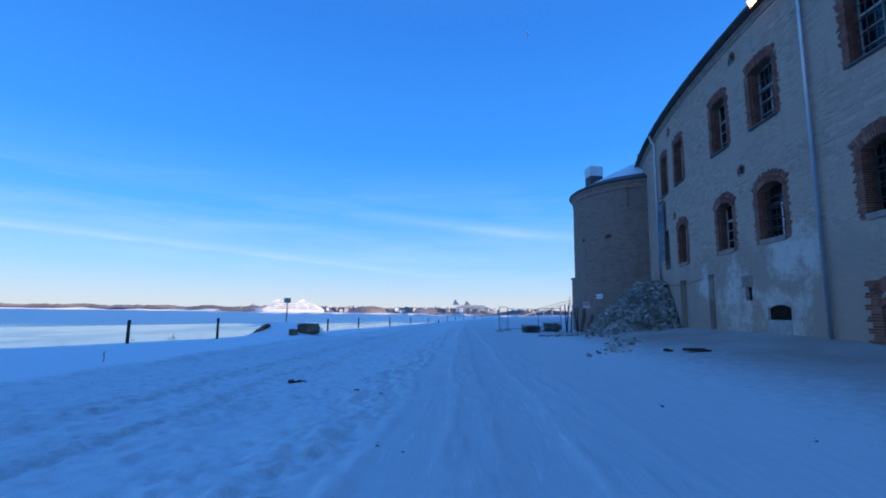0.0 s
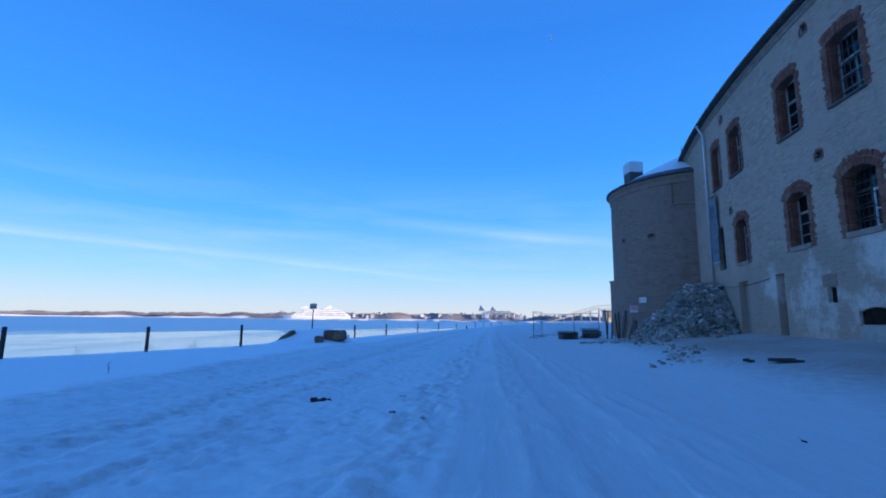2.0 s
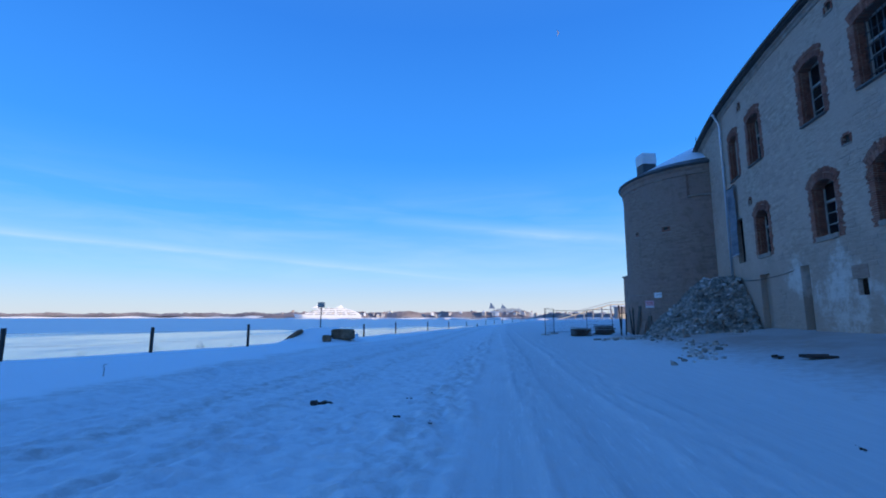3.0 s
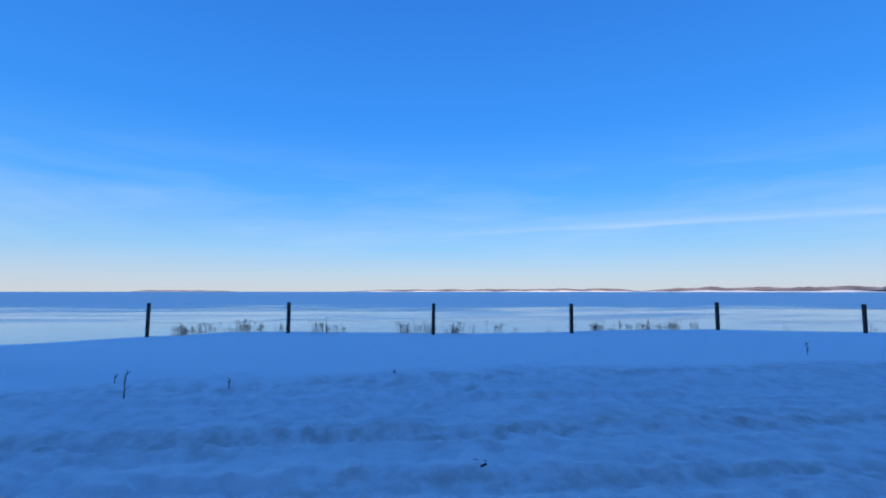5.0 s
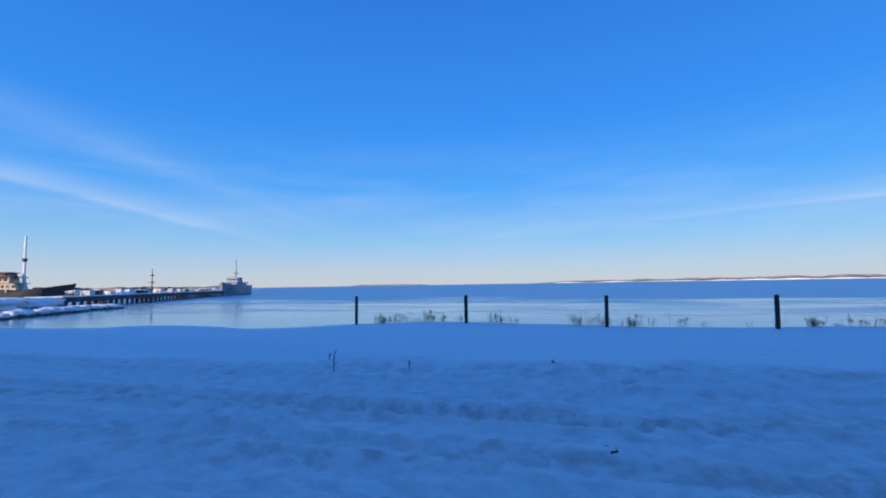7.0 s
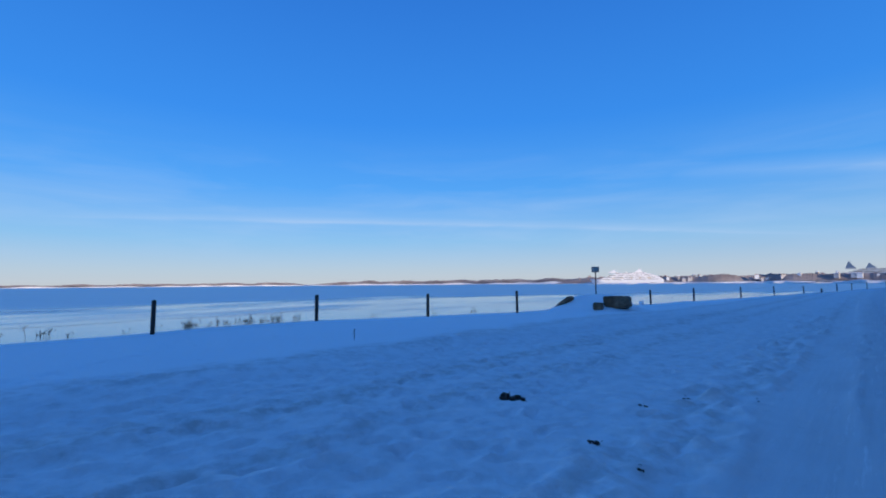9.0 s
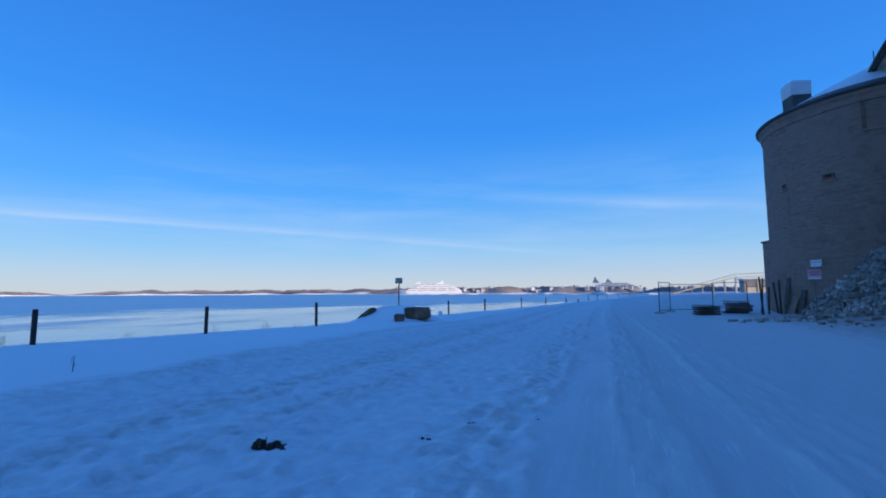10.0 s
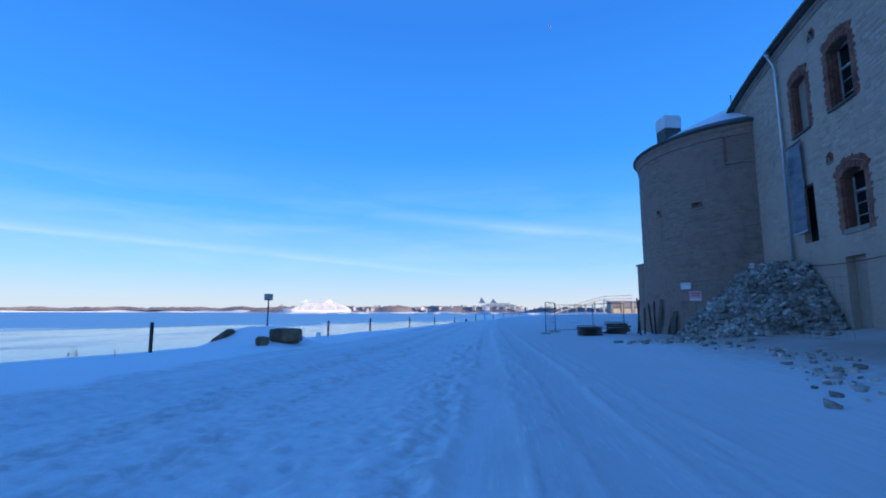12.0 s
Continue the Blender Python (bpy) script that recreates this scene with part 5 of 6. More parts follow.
boulder(-10.55, 28.7, (0.68, 0.5, 0.33), 4, "brown boulder with a flat top in the snow bank", False, 0.35)
boulder(-11.25, 27.85, (0.27, 0.3, 0.2), 20, "small brown stone half buried in snow", False, 0.35)
boulder(-13.78, 28.9, (0.55, 0.4, 0.14), 0, "dark boulder under a thick drift of snow", False, 1.25, tip=-34)
boulder(-13.3, 39.6, (0.15, 0.14, 0.24), 0, "small snow-covered stone beside a fence post", True, 0.75)

# ---- clods and litter on the snow ----


def clod(x, y, w, label, n=14, name="soil_clod"):
    ob = thing(name, pose(x, y, gz(x, y), 0, 0, rng.uniform(0, 360)), label, "soil")
    for k in range(max(2, n // 2)):
        big = 1.6 if k == 0 else 1.0
        bm = lump(rng, (big * w * rng.uniform(0.05, 0.17), big * w * rng.uniform(0.05, 0.12), w * rng.uniform(0.05, 0.15)), 1.1, 3, 3.4)
        o = Vector((rng.gauss(0, w * 0.30), rng.gauss(0, w * 0.16), w * 0.03))
        for v in bm.verts:
            v.co += o
        part("lump", bm, "soil", ob)
    for k in range(n // 3):
        p = Vector((rng.gauss(0, w * 0.3), rng.gauss(0, w * 0.15), 0.04))
        q = p + Vector((rng.uniform(-.5, .5) * w, rng.uniform(-.3, .3) * w, rng.uniform(0.0, 0.12) * w))
        part("root", tubem([p, (p + q) / 2 + Vector((0, 0, 0.03 * w)), q], [0.012 * w + .002, 0.009 * w + .002, 0.002], 5), "twig", ob)


clod(-4.05, 9.35, 0.40, "dark clod of frozen earth with roots on the snow", 22)
for x, y, w in ((-2.5, 10.17, 0.14), (-2.26, 11.0, 0.13), (-1.45, 11.34, 0.09), (-2.33, 8.33, 0.22), (-0.77, 4.26, 0.07), (-1.09, 4.37, 0.08), (4.33, 4.85, 0.10), (3.34, 7.14, 0.16),
                (-1.75, 8.0, 0.12), (-4.93, 2.39, 0.16), (-9.33, 1.74, 0.2)):
    w *= 0.7
    clod(x, y, w, "small dark crumb of frozen earth on the snow", 8)

# ---- dry weeds ----


def weed_stalk(rng, h):
    bm = bmesh.new()
    x, y = rng.gauss(0, 0.16), rng.gauss(0, 0.10)
    hh = h * rng.uniform(0.5, 1.1)
    dx, dy = rng.gauss(0, 0.16) * hh, rng.gauss(0, 0.16) * hh
    tip = Vector((x + dx, y + dy, hh))
    mid = Vector((x + dx * 0.35, y + dy * 0.35, hh * 0.55))
    tube(bm, [(x, y, -0.1), mid, tip], [0.007, 0.0055, 0.003], 4, False)
    for j in range(rng.randint(2, 6)):
        p = mid.lerp(tip, rng.uniform(0.0, 1.0))
        q = p + Vector((rng.gauss(0, 0.05), rng.gauss(0, 0.05), rng.uniform(0.02, 0.08)))
        tube(bm, [p, q], [0.003, 0.0015], 4, False)
        r = rng.uniform(0.01, 0.02)
        box(bm, q, (r, r, r * 1.6))
    return bm


weeds = []
for k in range(6):
    ob = thing("dry_weed", pose(-30 - k, -40, -6), "clump of dry brown weeds above the snow bank", "weed", "weeds along the fence")
    for j in range(rng.randint(5, 9)):
        part("stalk", weed_stalk(rng, rng.uniform(0.32, 0.62)), "twig", ob)
    weeds.append(ob)
for k in range(72):
    y = rng.choice([rng.uniform(-6.5, -5.2), rng.uniform(-4.3, -2.0), rng.uniform(-0.9, 0.2), rng.uniform(2.0, 4.4), rng.uniform(8.6, 13.8), rng.uniform(8.6, 13.8), rng.uniform(-8, 24)])
    x = float(np.interp(y, FENCE_Y, FENCE_X)) - rng.uniform(0.15, 1.1)
    s = rng.uniform(0.6, 1.1)
    m = pose(x, y, gz(x, y) - 0.03, 0, 0, rng.uniform(0, 360)) @ Matrix.Scale(s, 4)
    if k < 6:
        weeds[k].matrix_world = m
    else:
        copy_thing(weeds[k % 6], m)
for x, y, h in ((-8.23, -2.27, 0.42), (-10.3, 11.3, 0.30), (-8.9, -1.0, 0.16), (-9.6, -3.1, 0.12), (-15.0, 24.0, 0.3)):
    ob = thing("dry_stalk", pose(x, y, gz(x, y)), "single dry stalk poking through the snow", "weed", "lone stalks")
    bm = bmesh.new()
    tube(bm, [(0, 0, -0.1), (0.02, 0.01, h * 0.5), (-0.02, 0.02, h)], [0.010, 0.008, 0.003], 5)
    for k in range(4):
        u = 0.3 + 0.17 * k
        tube(bm, [(0, 0, h * u), (rng.gauss(0, .03), rng.gauss(0, .03), h * u + 0.06)], [0.006, 0.003], 4)
    part("stalk", bm, "twig", ob)

# ---- site fence, pallets and stakes by the tower ----


def site_panel(p, q, h=2.15, metal="iron", r=0.03):
    p, q = Vector((*p, gz(*p))), Vector((*q, gz(*q)))
    d = q - p
    L = math.hypot(d.x, d.y)
    ob = thing("site_fence_panel", Matrix.Translation(p) @ Matrix.Rotation(math.atan2(d.y, d.x), 4, "Z"), "tubular steel site fence panel with thin wire mesh", "fence", "site fence")
    for x in (0, L):
        part("upright", tubem([(x, 0, 0.02), (x, 0, h)], r, 8), metal, ob)
        part("foot", bevelled(boxm((x, 0, 0.05), (0.25, 0.7, 0.13)), 0.02), "concrete", ob)
    for z in (0.2, h):
        part("rail", tubem([(0, 0, z), (L, 0, z)], r * 0.75, 8), metal, ob)
    bm = bmesh.new()
    for i in range(1, 16):
        tube(bm, [(L * i / 16, 0, 0.2), (L * i / 16, 0, h)], 0.0035, 3, False)
    for i in range(1, 7):
        tube(bm, [(0, 0, 0.2 + (h - 0.2) * i / 7), (L, 0, 0.2 + (h - 0.2) * i / 7)], 0.0035, 3, False)
    part("mesh", bm, "wire", ob)


site_panel((2.7, 43.6), (3.75, 46.6), 2.35)
site_panel((3.75, 46.6), (7.1, 48.6), 2.2)
site_panel((7.1, 48.6), (9.0, 46.2), 2.2)


def pallet_stack(x, y, rot, w, d, n, label):
    ob = thing("pallet_stack", pose(x, y, gz(x, y), 0, 0, rot), label, "pallets", "pallet stacks")
    z = 0.02
    for k in range(n):
        turn = Matrix.Rotation(radians(rng.uniform(-14, 14)), 3, "Z")
        off = Vector((rng.uniform(-0.14, 0.14), rng.uniform(-0.12, 0.12), 0))
        for j in range(3):
            part("bearer", boxm(turn @ Vector((0, -d / 2 + d * (j + .5) / 3, z + 0.05)) + off, (w, 0.1, 0.09), turn), "wood", ob)
        for j in range(6):
            if k == n - 1 and rng.random() < 0.3:
                continue
            part("slat", boxm(turn @ Vector((-w / 2 + w * (j + .5) / 6, 0, z + 0.107)) + off, (w / 6 - 0.04, d * rng.uniform(0.9, 1.1), 0.022), turn), "wood", ob)
        z += 0.145
    for k in range(2):
        a = Matrix.Rotation(radians(rng.uniform(0, 180)), 3, "Z") @ Matrix.Rotation(radians(rng.uniform(-5, 5)), 3, "Y")
        part("plank", boxm((rng.uniform(-.2, .2), rng.uniform(-.2, .2), z + 0.03 + 0.03 * k), (w * 1.3, 0.14, 0.03), a), "wood", ob, "loose plank on top")
    return z


pallet_stack(5.35, 40.6, 22, 1.45, 1.0, 4, "low stack of dark weathered timber pallets in the snow")
pallet_stack(7.3, 41.6, -16, 1.45, 1.0, 5, "taller stack of dark weathered timber pallets")
for x, y, h, lean, label in ((8.1, 38.9, 2.35, -3, "dark steel stake standing in the snow"), (8.75, 40.2, 1.7, 2, "thin dark wooden stake"), (9.1, 39.2, 2.1, 0, "thick black wooden post"), (8.55, 41.0, 2.3, 4, "dark leaning wooden stake"), (9.35, 40.6, 2.0, -5, "dark leaning wooden stake")):
    ob = thing("stake", pose(x, y, gz(x, y), 0, lean, 0), label, "stake", "stakes by the tower")
    part("shaft", tubem([(0, 0, -0.3), (0, 0, h * 0.6), (0, 0, h)], [0.06, 0.055, 0.045], 8), "post", ob)
    part("collar", tubem([(0, 0, h - 0.12), (0, 0, h - 0.07)], 0.05, 8), "iron", ob)
# planks and scraps leaning at the tower's foot
for k, (a, w, h, t, mat) in enumerate(((tang(10.1, 39.6), 0.5, 1.9, 20, "tower"), (tang(10.35, 39.0), 0.35, 1.5, 14, "wood"), (tang(9.95, 40.1), 0.3, 2.3, 10, "wood"), (tang(11.0, 37.9), 0.5, 1.0, 9, "sillstone"))):
    m = tower_thing(a, 0.0, 0.45)
    z = gz(m.translation.x, m.translation.y)
    ob = thing("leaning_board", Matrix.Translation((0, 0, z)) @ m @ pose(0, 0, 0, -t, 0, 0), "grey weathered board leaning against the tower", "board", "boards by the tower")
    part("board", bevelled(boxm((0, 0, h / 2), (w, 0.05, h)), 0.008), mat, ob)
    part("batten", boxm((0, -0.035, h * 0.7), (w * 0.95, 0.02, 0.07)), "wood", ob)
# warning notice on a slim pole before the heap
ws = thing("warning_sign", pose(7.12, 27.87, gz(7.12, 27.87), 0, 0, -8), "pink and white warning notice hung by the site fence", "sign")
wz = 2.29 - gz(7.12, 27.87)
part("pole", tubem([(0, 0.02, -0.2), (0, 0.02, wz + 0.2)], 0.012, 6), "wire", ws)
part("panel", bevelled(boxm((0, -0.01, wz), (0.44, 0.015, 0.40)), 0.004), "sign_pink", ws)
part("white_band", boxm((0, -0.021, wz - 0.14), (0.42, 0.006, 0.07)), "sign_white", ws)
part("text_bar", boxm((0, -0.021, wz + 0.1), (0.36, 0.006, 0.035)), "sign_red", ws)
part("text_bar", boxm((0, -0.021, wz + 0.01), (0.3, 0.006, 0.035)), "sign_red", ws)
site_panel((6.3, 28.9), (8.35, 26.6), 2.9 - gz(7.3, 27.7), "stone", 0.012)
site_panel((8.35, 26.6), (10.4, 24.3), 2.9 - gz(9.3, 25.4), "stone", 0.012)

# ---- stones of the wall that stand nearest the lane, one by one ----
def wall_stone_mesh(rng):
    bm = bmesh.new()
    vs = box(bm, (0, 0, 0), (1, 1, 1))
    for v in vs:
        if v.co.y < 0:
            v.co.x *= rng.uniform(0.86, 0.96)
            v.co.z *= rng.uniform(0.72, 0.9)
            v.co.y += rng.uniform(-0.12, 0.12)
    bmesh.ops.recalc_face_normals(bm, faces=bm.faces)
    me = bpy.data.meshes.new("stone")
    bm.to_mesh(me)
    bm.free()
    me.materials.append(M["wall"])
    return me


WALL_STONES = [wall_stone_mesh(rng) for _ in range(8)]
for y, z, w, h in PIECES:
    ob = new("stone", rng.choice(WALL_STONES))
    ob.parent = wall
    ob.matrix_local = wpose(y, 0.0, z) @ Matrix.Diagonal((w - 0.03, rng.uniform(0.012, 0.03), h - 0.025, 1))

# ---- the far shore, harbour and ships ----
rng = random.Random(9)


def heading(yaw, dist):
    a = radians(yaw)
    return (-math.sin(a) * dist, math.cos(a) * dist)


def shore(name, yaw0, yaw1, d0, d1, h0, h1, label, depth=120, snow=0.28, rough=0.45, seed=1.0):
    """A low wooded coast with a snowy foot, from one bearing to another."""
    n = int(abs(yaw1 - yaw0) * 26) + 8
    ob = thing(name, pose(0, 0, SEA), label, "coast", kind="structure")
    low, high = [], []
    for i in range(n + 1):
        u = i / n
        d = d0 + (d1 - d0) * u + 40 * noise.noise((u * 9, seed, 0))
        yaw = yaw0 + (yaw1 - yaw0) * u
        e = min(1, 8 * u, 8 * (1 - u)) if snow > 0 else 1
        h = (h0 + (h1 - h0) * u) * (1 + rough * noise.noise((yaw * 0.45, seed, 3)) + 0.35 * rough * noise.noise((yaw * 2.2, seed, 5)) + 0.30 * rough * noise.noise((i * 0.53, seed, 8))) * max(e, 0.06)
        a, b, c, f = heading(yaw, d), heading(yaw, d + 5), heading(yaw, d + depth * 0.34), heading(yaw, d + depth)
        bank = 0.6 + h * snow * max(0.25, 0.6 + 0.8 * noise.noise((yaw * 0.35, seed, 11)))
        low.append(((*a, 0.2), (*b, bank), (*c, bank + 0.5), (*f, 0.6)))
        high.append(((*c, h * snow), (*heading(yaw, d + depth * 0.4), h), (*f, h * 0.9), (*f, 0.3)))
    for nm, rows, mat in (("snowy_foot", low, "field"), ("woods", high, "land")):
        k = len(rows[0])
        verts = [p for r in rows for p in r]
        faces = [(i * k + j, i * k + j + 1, (i + 1) * k + j + 1, (i + 1) * k + j) for i in range(n) for j in range(k - 1)]
        part(nm, (verts, [], faces), mat, ob)
    return ob


shore("far_coast", 94, 58, 4200, 3600, 15, 27, "distant low wooded coast with a snowy edge", 200, 0.42, 0.4, 1.0)
shore("far_coast", 60, 22, 3400, 2200, 26, 27, "distant wooded coast with pale snowy shore", 200, 0.42, 0.4, 2.0)
shore("far_island", 116, 106, 4400, 4400, 13, 10, "faint low island on the horizon", 150, 0.2, 0.3, 3.0)
shore("harbour_coast", 30, -4, 1650, 1500, 22, 25, "wooded rise behind the harbour under haze", 220, 0.22, 0.3, 4.0)
shore("harbour_coast", -2, -24, 1250, 800, 15, 12, "wooded rise behind the harbour", 160, 0.34, 0.35, 5.0)
shore("near_coast", 126, 152, 900, 800, 7, 9, "low brown shore behind the pier", 60, 0.3, 0.4, 6.0)
shore("ice_edge", 26, 15, 1250, 1230, 2.2, 2.2, "white edge of shore ice below the ferry", 60, 0.95, 0.5, 7.0)
shore("ice_edge", 12, -6, 1180, 900, 3.0, 3.4, "white edge of shore ice in the harbour", 60, 0.95, 0.6, 8.0)

# the town along the far shore
for k in range(210):
    yaw = rng.uniform(-20, 27)
    near = yaw < -3
    d = (1250 + (yaw + 2) * 20.5 if near else 1650 - (30 - yaw) * 4.4) + rng.uniform(75, 140)
    x, y = heading(yaw, d)
    w, dp, h = rng.uniform(4, 13), rng.uniform(6, 9), rng.choice([2.4, 2.6, 3, 3.4, 4, 6]) * rng.uniform(0.8, 1.2)
    if near:
        w, h = w * 0.7, h * 0.7
    zb = SEA + rng.uniform(9, 22) * (0.75 if near else 1.0)
    ob = thing("town_house", pose(x, y, zb, 0, 0, yaw + rng.uniform(-25, 25)), "small sunlit town building on the far shore", "house", "town on the far shore")
    part("wall", boxm((0, 0, h / 2 - 5), (w, dp, h + 10)), rng.choice(["town", "town", "white"]), ob)
    bm = bmesh.new()
    e = 0.7
    vs = [bm.verts.new(p) for p in ((-w / 2 - e, -dp / 2 - e, h), (w / 2 + e, -dp / 2 - e, h), (w / 2 + e, dp / 2 + e, h), (-w / 2 - e, dp / 2 + e, h), (-w / 2 + w * 0.2, 0, h + 2.0), (w / 2 - w * 0.2, 0, h + 2.0))]
    for f in ((0, 1, 5, 4), (1, 2, 5), (2, 3, 4, 5), (3, 0, 4), (3, 2, 1, 0)):
        bm.faces.new([vs[i] for i in f])
    part("roof", bm, rng.choice(["town_roof", "field", "town_roof"]), ob)
    for j in range(3):
        part("window", boxm((-w / 2 + w * (j + .5) / 3, -dp / 2 - 0.05, h * 0.55), (w / 6, 0.12, h * 0.3)), "window_dark", ob)


def hull(L, B, H, bow=0.18, flare=1.25, sheer=0.0, n=18):
    """A ship's hull: local x towards the bow, z up from the water."""
    bm = bmesh.new()
    rings = []
    for i in range(n + 1):
        u = i / n
        x = -L / 2 + L * u
        w = 1.0
        if u > 1 - bow:
            w = max(0.02, 1 - ((u - 1 + bow) / bow) ** 1.8)
        elif u < 0.05:
            w = 0.85 + 3 * u
        top = H + sheer * (max(0, (u - 0.55) / 0.45) ** 2) + 0.4 * sheer * max(0, (0.3 - u) / 0.3) ** 2
        ww = min(1.0, w * flare)
        rake = 0.05 * L * (u > 1 - bow) * ((u - 1 + bow) / bow)
        rings.append([bm.verts.new(p) for p in ((x, -B / 2 * w * 0.9, -1.0), (x + rake * 0.5, -B / 2 * (w + ww) / 2, top * 0.45), (x + rake, -B / 2 * ww, top), (x + rake, B / 2 * ww, top), (x + rake * 0.5, B / 2 * (w + ww) / 2, top * 0.45), (x, B / 2 * w * 0.9, -1.0))])
    for a, b in zip(rings, rings[1:]):
        for j in range(6):
            bm.faces.new((a[j], a[(j + 1) % 6], b[(j + 1) % 6], b[j]))
    bm.faces.new(rings[0][::-1])
    bm.faces.new(rings[-1])
    return bm


def deck(bm, x0, x1, w, z0, z1, slope=0.0):
    """A deck house with a raked front and rear."""
    vs = [bm.verts.new(p) for p in ((x0, -w / 2, z0), (x1, -w / 2, z0), (x1, w / 2, z0), (x0, w / 2, z0), (x0 + slope * .4, -w / 2, z1), (x1 - slope, -w / 2, z1), (x1 - slope, w / 2, z1), (x0 + slope * .4, w / 2, z1))]
    for f in ((3, 2, 1, 0), (4, 5, 6, 7), (0, 1, 5, 4), (1, 2, 6, 5), (2, 3, 7, 6), (3, 0, 4, 7)):
        bm.faces.new([vs[i] for i in f])


def deckm(*a):
    bm = bmesh.new()
    deck(bm, *a)
    return bm


def ferry(x, y, rz, L, k, paint, trim, label, funnels, name="ferry"):
    """A cruise ship: flared hull, decks stepped back fore and aft, boats, bridge, fin-shaped funnels."""
    ob = thing(name, pose(x, y, SEA, 0, 0, rz), label, "ship")
    part("hull", hull(L, 28, 12 * k, 0.2, 1.3, 4), paint, ob)
    z = 12 * k
    for i in range(7):
        h = 3.1 * k
        x0, x1 = -L * (0.485 - 0.010 * i - 0.004 * i * i), L * (0.40 - 0.020 * i - 0.003 * i * i)
        part("deck", deckm(x0, x1, 27.6 - 0.6 * i, z, z + h, 2.0 + i), paint, ob)
        part("deck_edge", boxm(((x0 + x1) / 2, 0, z + 0.12), (x1 - x0 + 2.0, 28.4 - 0.6 * i, 0.28)), paint, ob)
        if i % 2 == 0:
            for s in (-1, 1):
                for j in range(5):
                    w = (x1 - x0) * 0.17
                    part("window_band", boxm((x0 + (x1 - x0) * (0.1 + 0.19 * j) + w * 0.3, s * (13.83 - 0.3 * i), z + h * 0.55), (w * 0.9, 0.14, h * 0.38)), trim, ob)
        z += h
    part("bridge", deckm(L * 0.20, L * 0.285, 30, 12 * k + 9.4, 12 * k + 13, 3), paint, ob)
    part("bridge_window", boxm((L * 0.262, 0, 12 * k + 11.4), (5, 30.3, 1.2)), trim, ob)
    for s in (-1, 1):
        for i in range(9):
            part("lifeboat", bevelled(boxm((-L * 0.3 + L * 0.5 * i / 8, s * 14.4, 17.5 * k), (7.5, 1.8, 1.9)), 0.5), "white" if i % 2 else "buff", ob)
    for fx, fh, mat in funnels:
        part("vent_house", deckm(fx - 13, fx + 13, 16, z - 0.3, z + 2.6, 3), paint, ob)
        fn = part("funnel", deckm(fx - 12, fx + 11, 8, z + 2.4, z + fh, 14), mat, ob)
        part("funnel_fin", deckm(fx - 7, fx + 1, 3, z + fh - 0.1, z + fh + 2.2, 5), mat, fn)
    part("mast", tubem([(L * 0.14, 0, z - 2), (L * 0.14, 0, z + 8)], [0.7, 0.3], 6), paint, ob)
    part("radar_bar", boxm((L * 0.14, 0, z + 5), (1, 7, 0.6)), paint, ob)
    part("dome", lump(random.Random(3), (2.2, 2.2, 2.4), 0.02, 2), paint, ob).location = (L * 0.02, 0, z + 1.8)
    return ob


ferry(-550, 1400, 199, 196, 0.98, "ferry_white", "window_dark", "large white cruise ferry moored across the bay", [(-30, 9, "ferry_white"), (42, 7, "ferry_white")])
ferry(14, 1800, 3, 205, 1.12, "pale_hull", "window_dark", "pale cruise ship with blue fin funnels behind the harbour woods", [(-72, 20, "hazed_navy"), (-28, 14, "hazed_navy")], "cruise_ship")

# cream harbour shed with a sloping gangway
sh = thing("harbour_shed", pose(67, 232, -0.6, 0, 0, -4), "long low cream harbour shed in the sun", "shed")
part("wall", boxm((0, 0, 3.6), (33, 12, 7.2)), "town", sh)
part("roof", bevelled(boxm((0, 0, 7.4), (35, 14, 0.5)), 0.1), "roofsnow", sh)
for i in range(7):
    dr = part("door", boxm((-14 + 4.6 * i, -6.04, 2.2), (3.0, 0.1, 3.6)), "buff", sh)
    part("lintel", boxm((-14 + 4.6 * i, -6.1, 4.2), (3.3, 0.14, 0.3)), "wood", dr)
for i in range(6):
    part("pier_wall", boxm((-11.7 + 4.6 * i, -6.1, 3.6), (0.5, 0.22, 7.1)), "buff", sh)
gw = thing("gangway", pose(0, 0, 0), "sloping timber gangway on trestles beside the shed", "gangway")
GA, GB, GC = (22.0, 222.0, 0.6), (46.0, 222.0, 7.4), (58.0, 222.0, 7.9)
gpitch = math.atan2(GB[2] - GA[2], GB[0] - GA[0])
part("ramp", boxm(((GA[0] + GB[0]) / 2, 222, (GA[2] + GB[2]) / 2), (math.hypot(24, 6.8), 2.4, 0.45), Matrix.Rotation(-gpitch, 3, "Y")), "buff", gw)
part("deck", boxm((52, 222, 7.6), (12.2, 2.4, 0.4), Matrix.Rotation(-0.04, 3, "Y")), "buff", gw)
for s in (-1.1, 1.1):
    part("handrail", tubem([(GA[0], 222 + s, GA[2] + 1.2), (GB[0], 222 + s, GB[2] + 1.2), (GC[0], 222 + s, GC[2] + 1.2)], 0.1, 6), "town", gw)
for i in range(13):
    x, z = GA[0] + 2.0 * i, GA[2] + (GB[2] - GA[2]) * i / 12
    part("baluster", boxm((x, 220.9, z + 0.6), (0.12, 0.1, 1.3)), "town", gw)
    if i % 2 == 0 and i:
        part("trestle", boxm((x, 222, z / 2 - 0.5), (0.35, 2.0, z + 0.6)), "town", gw)

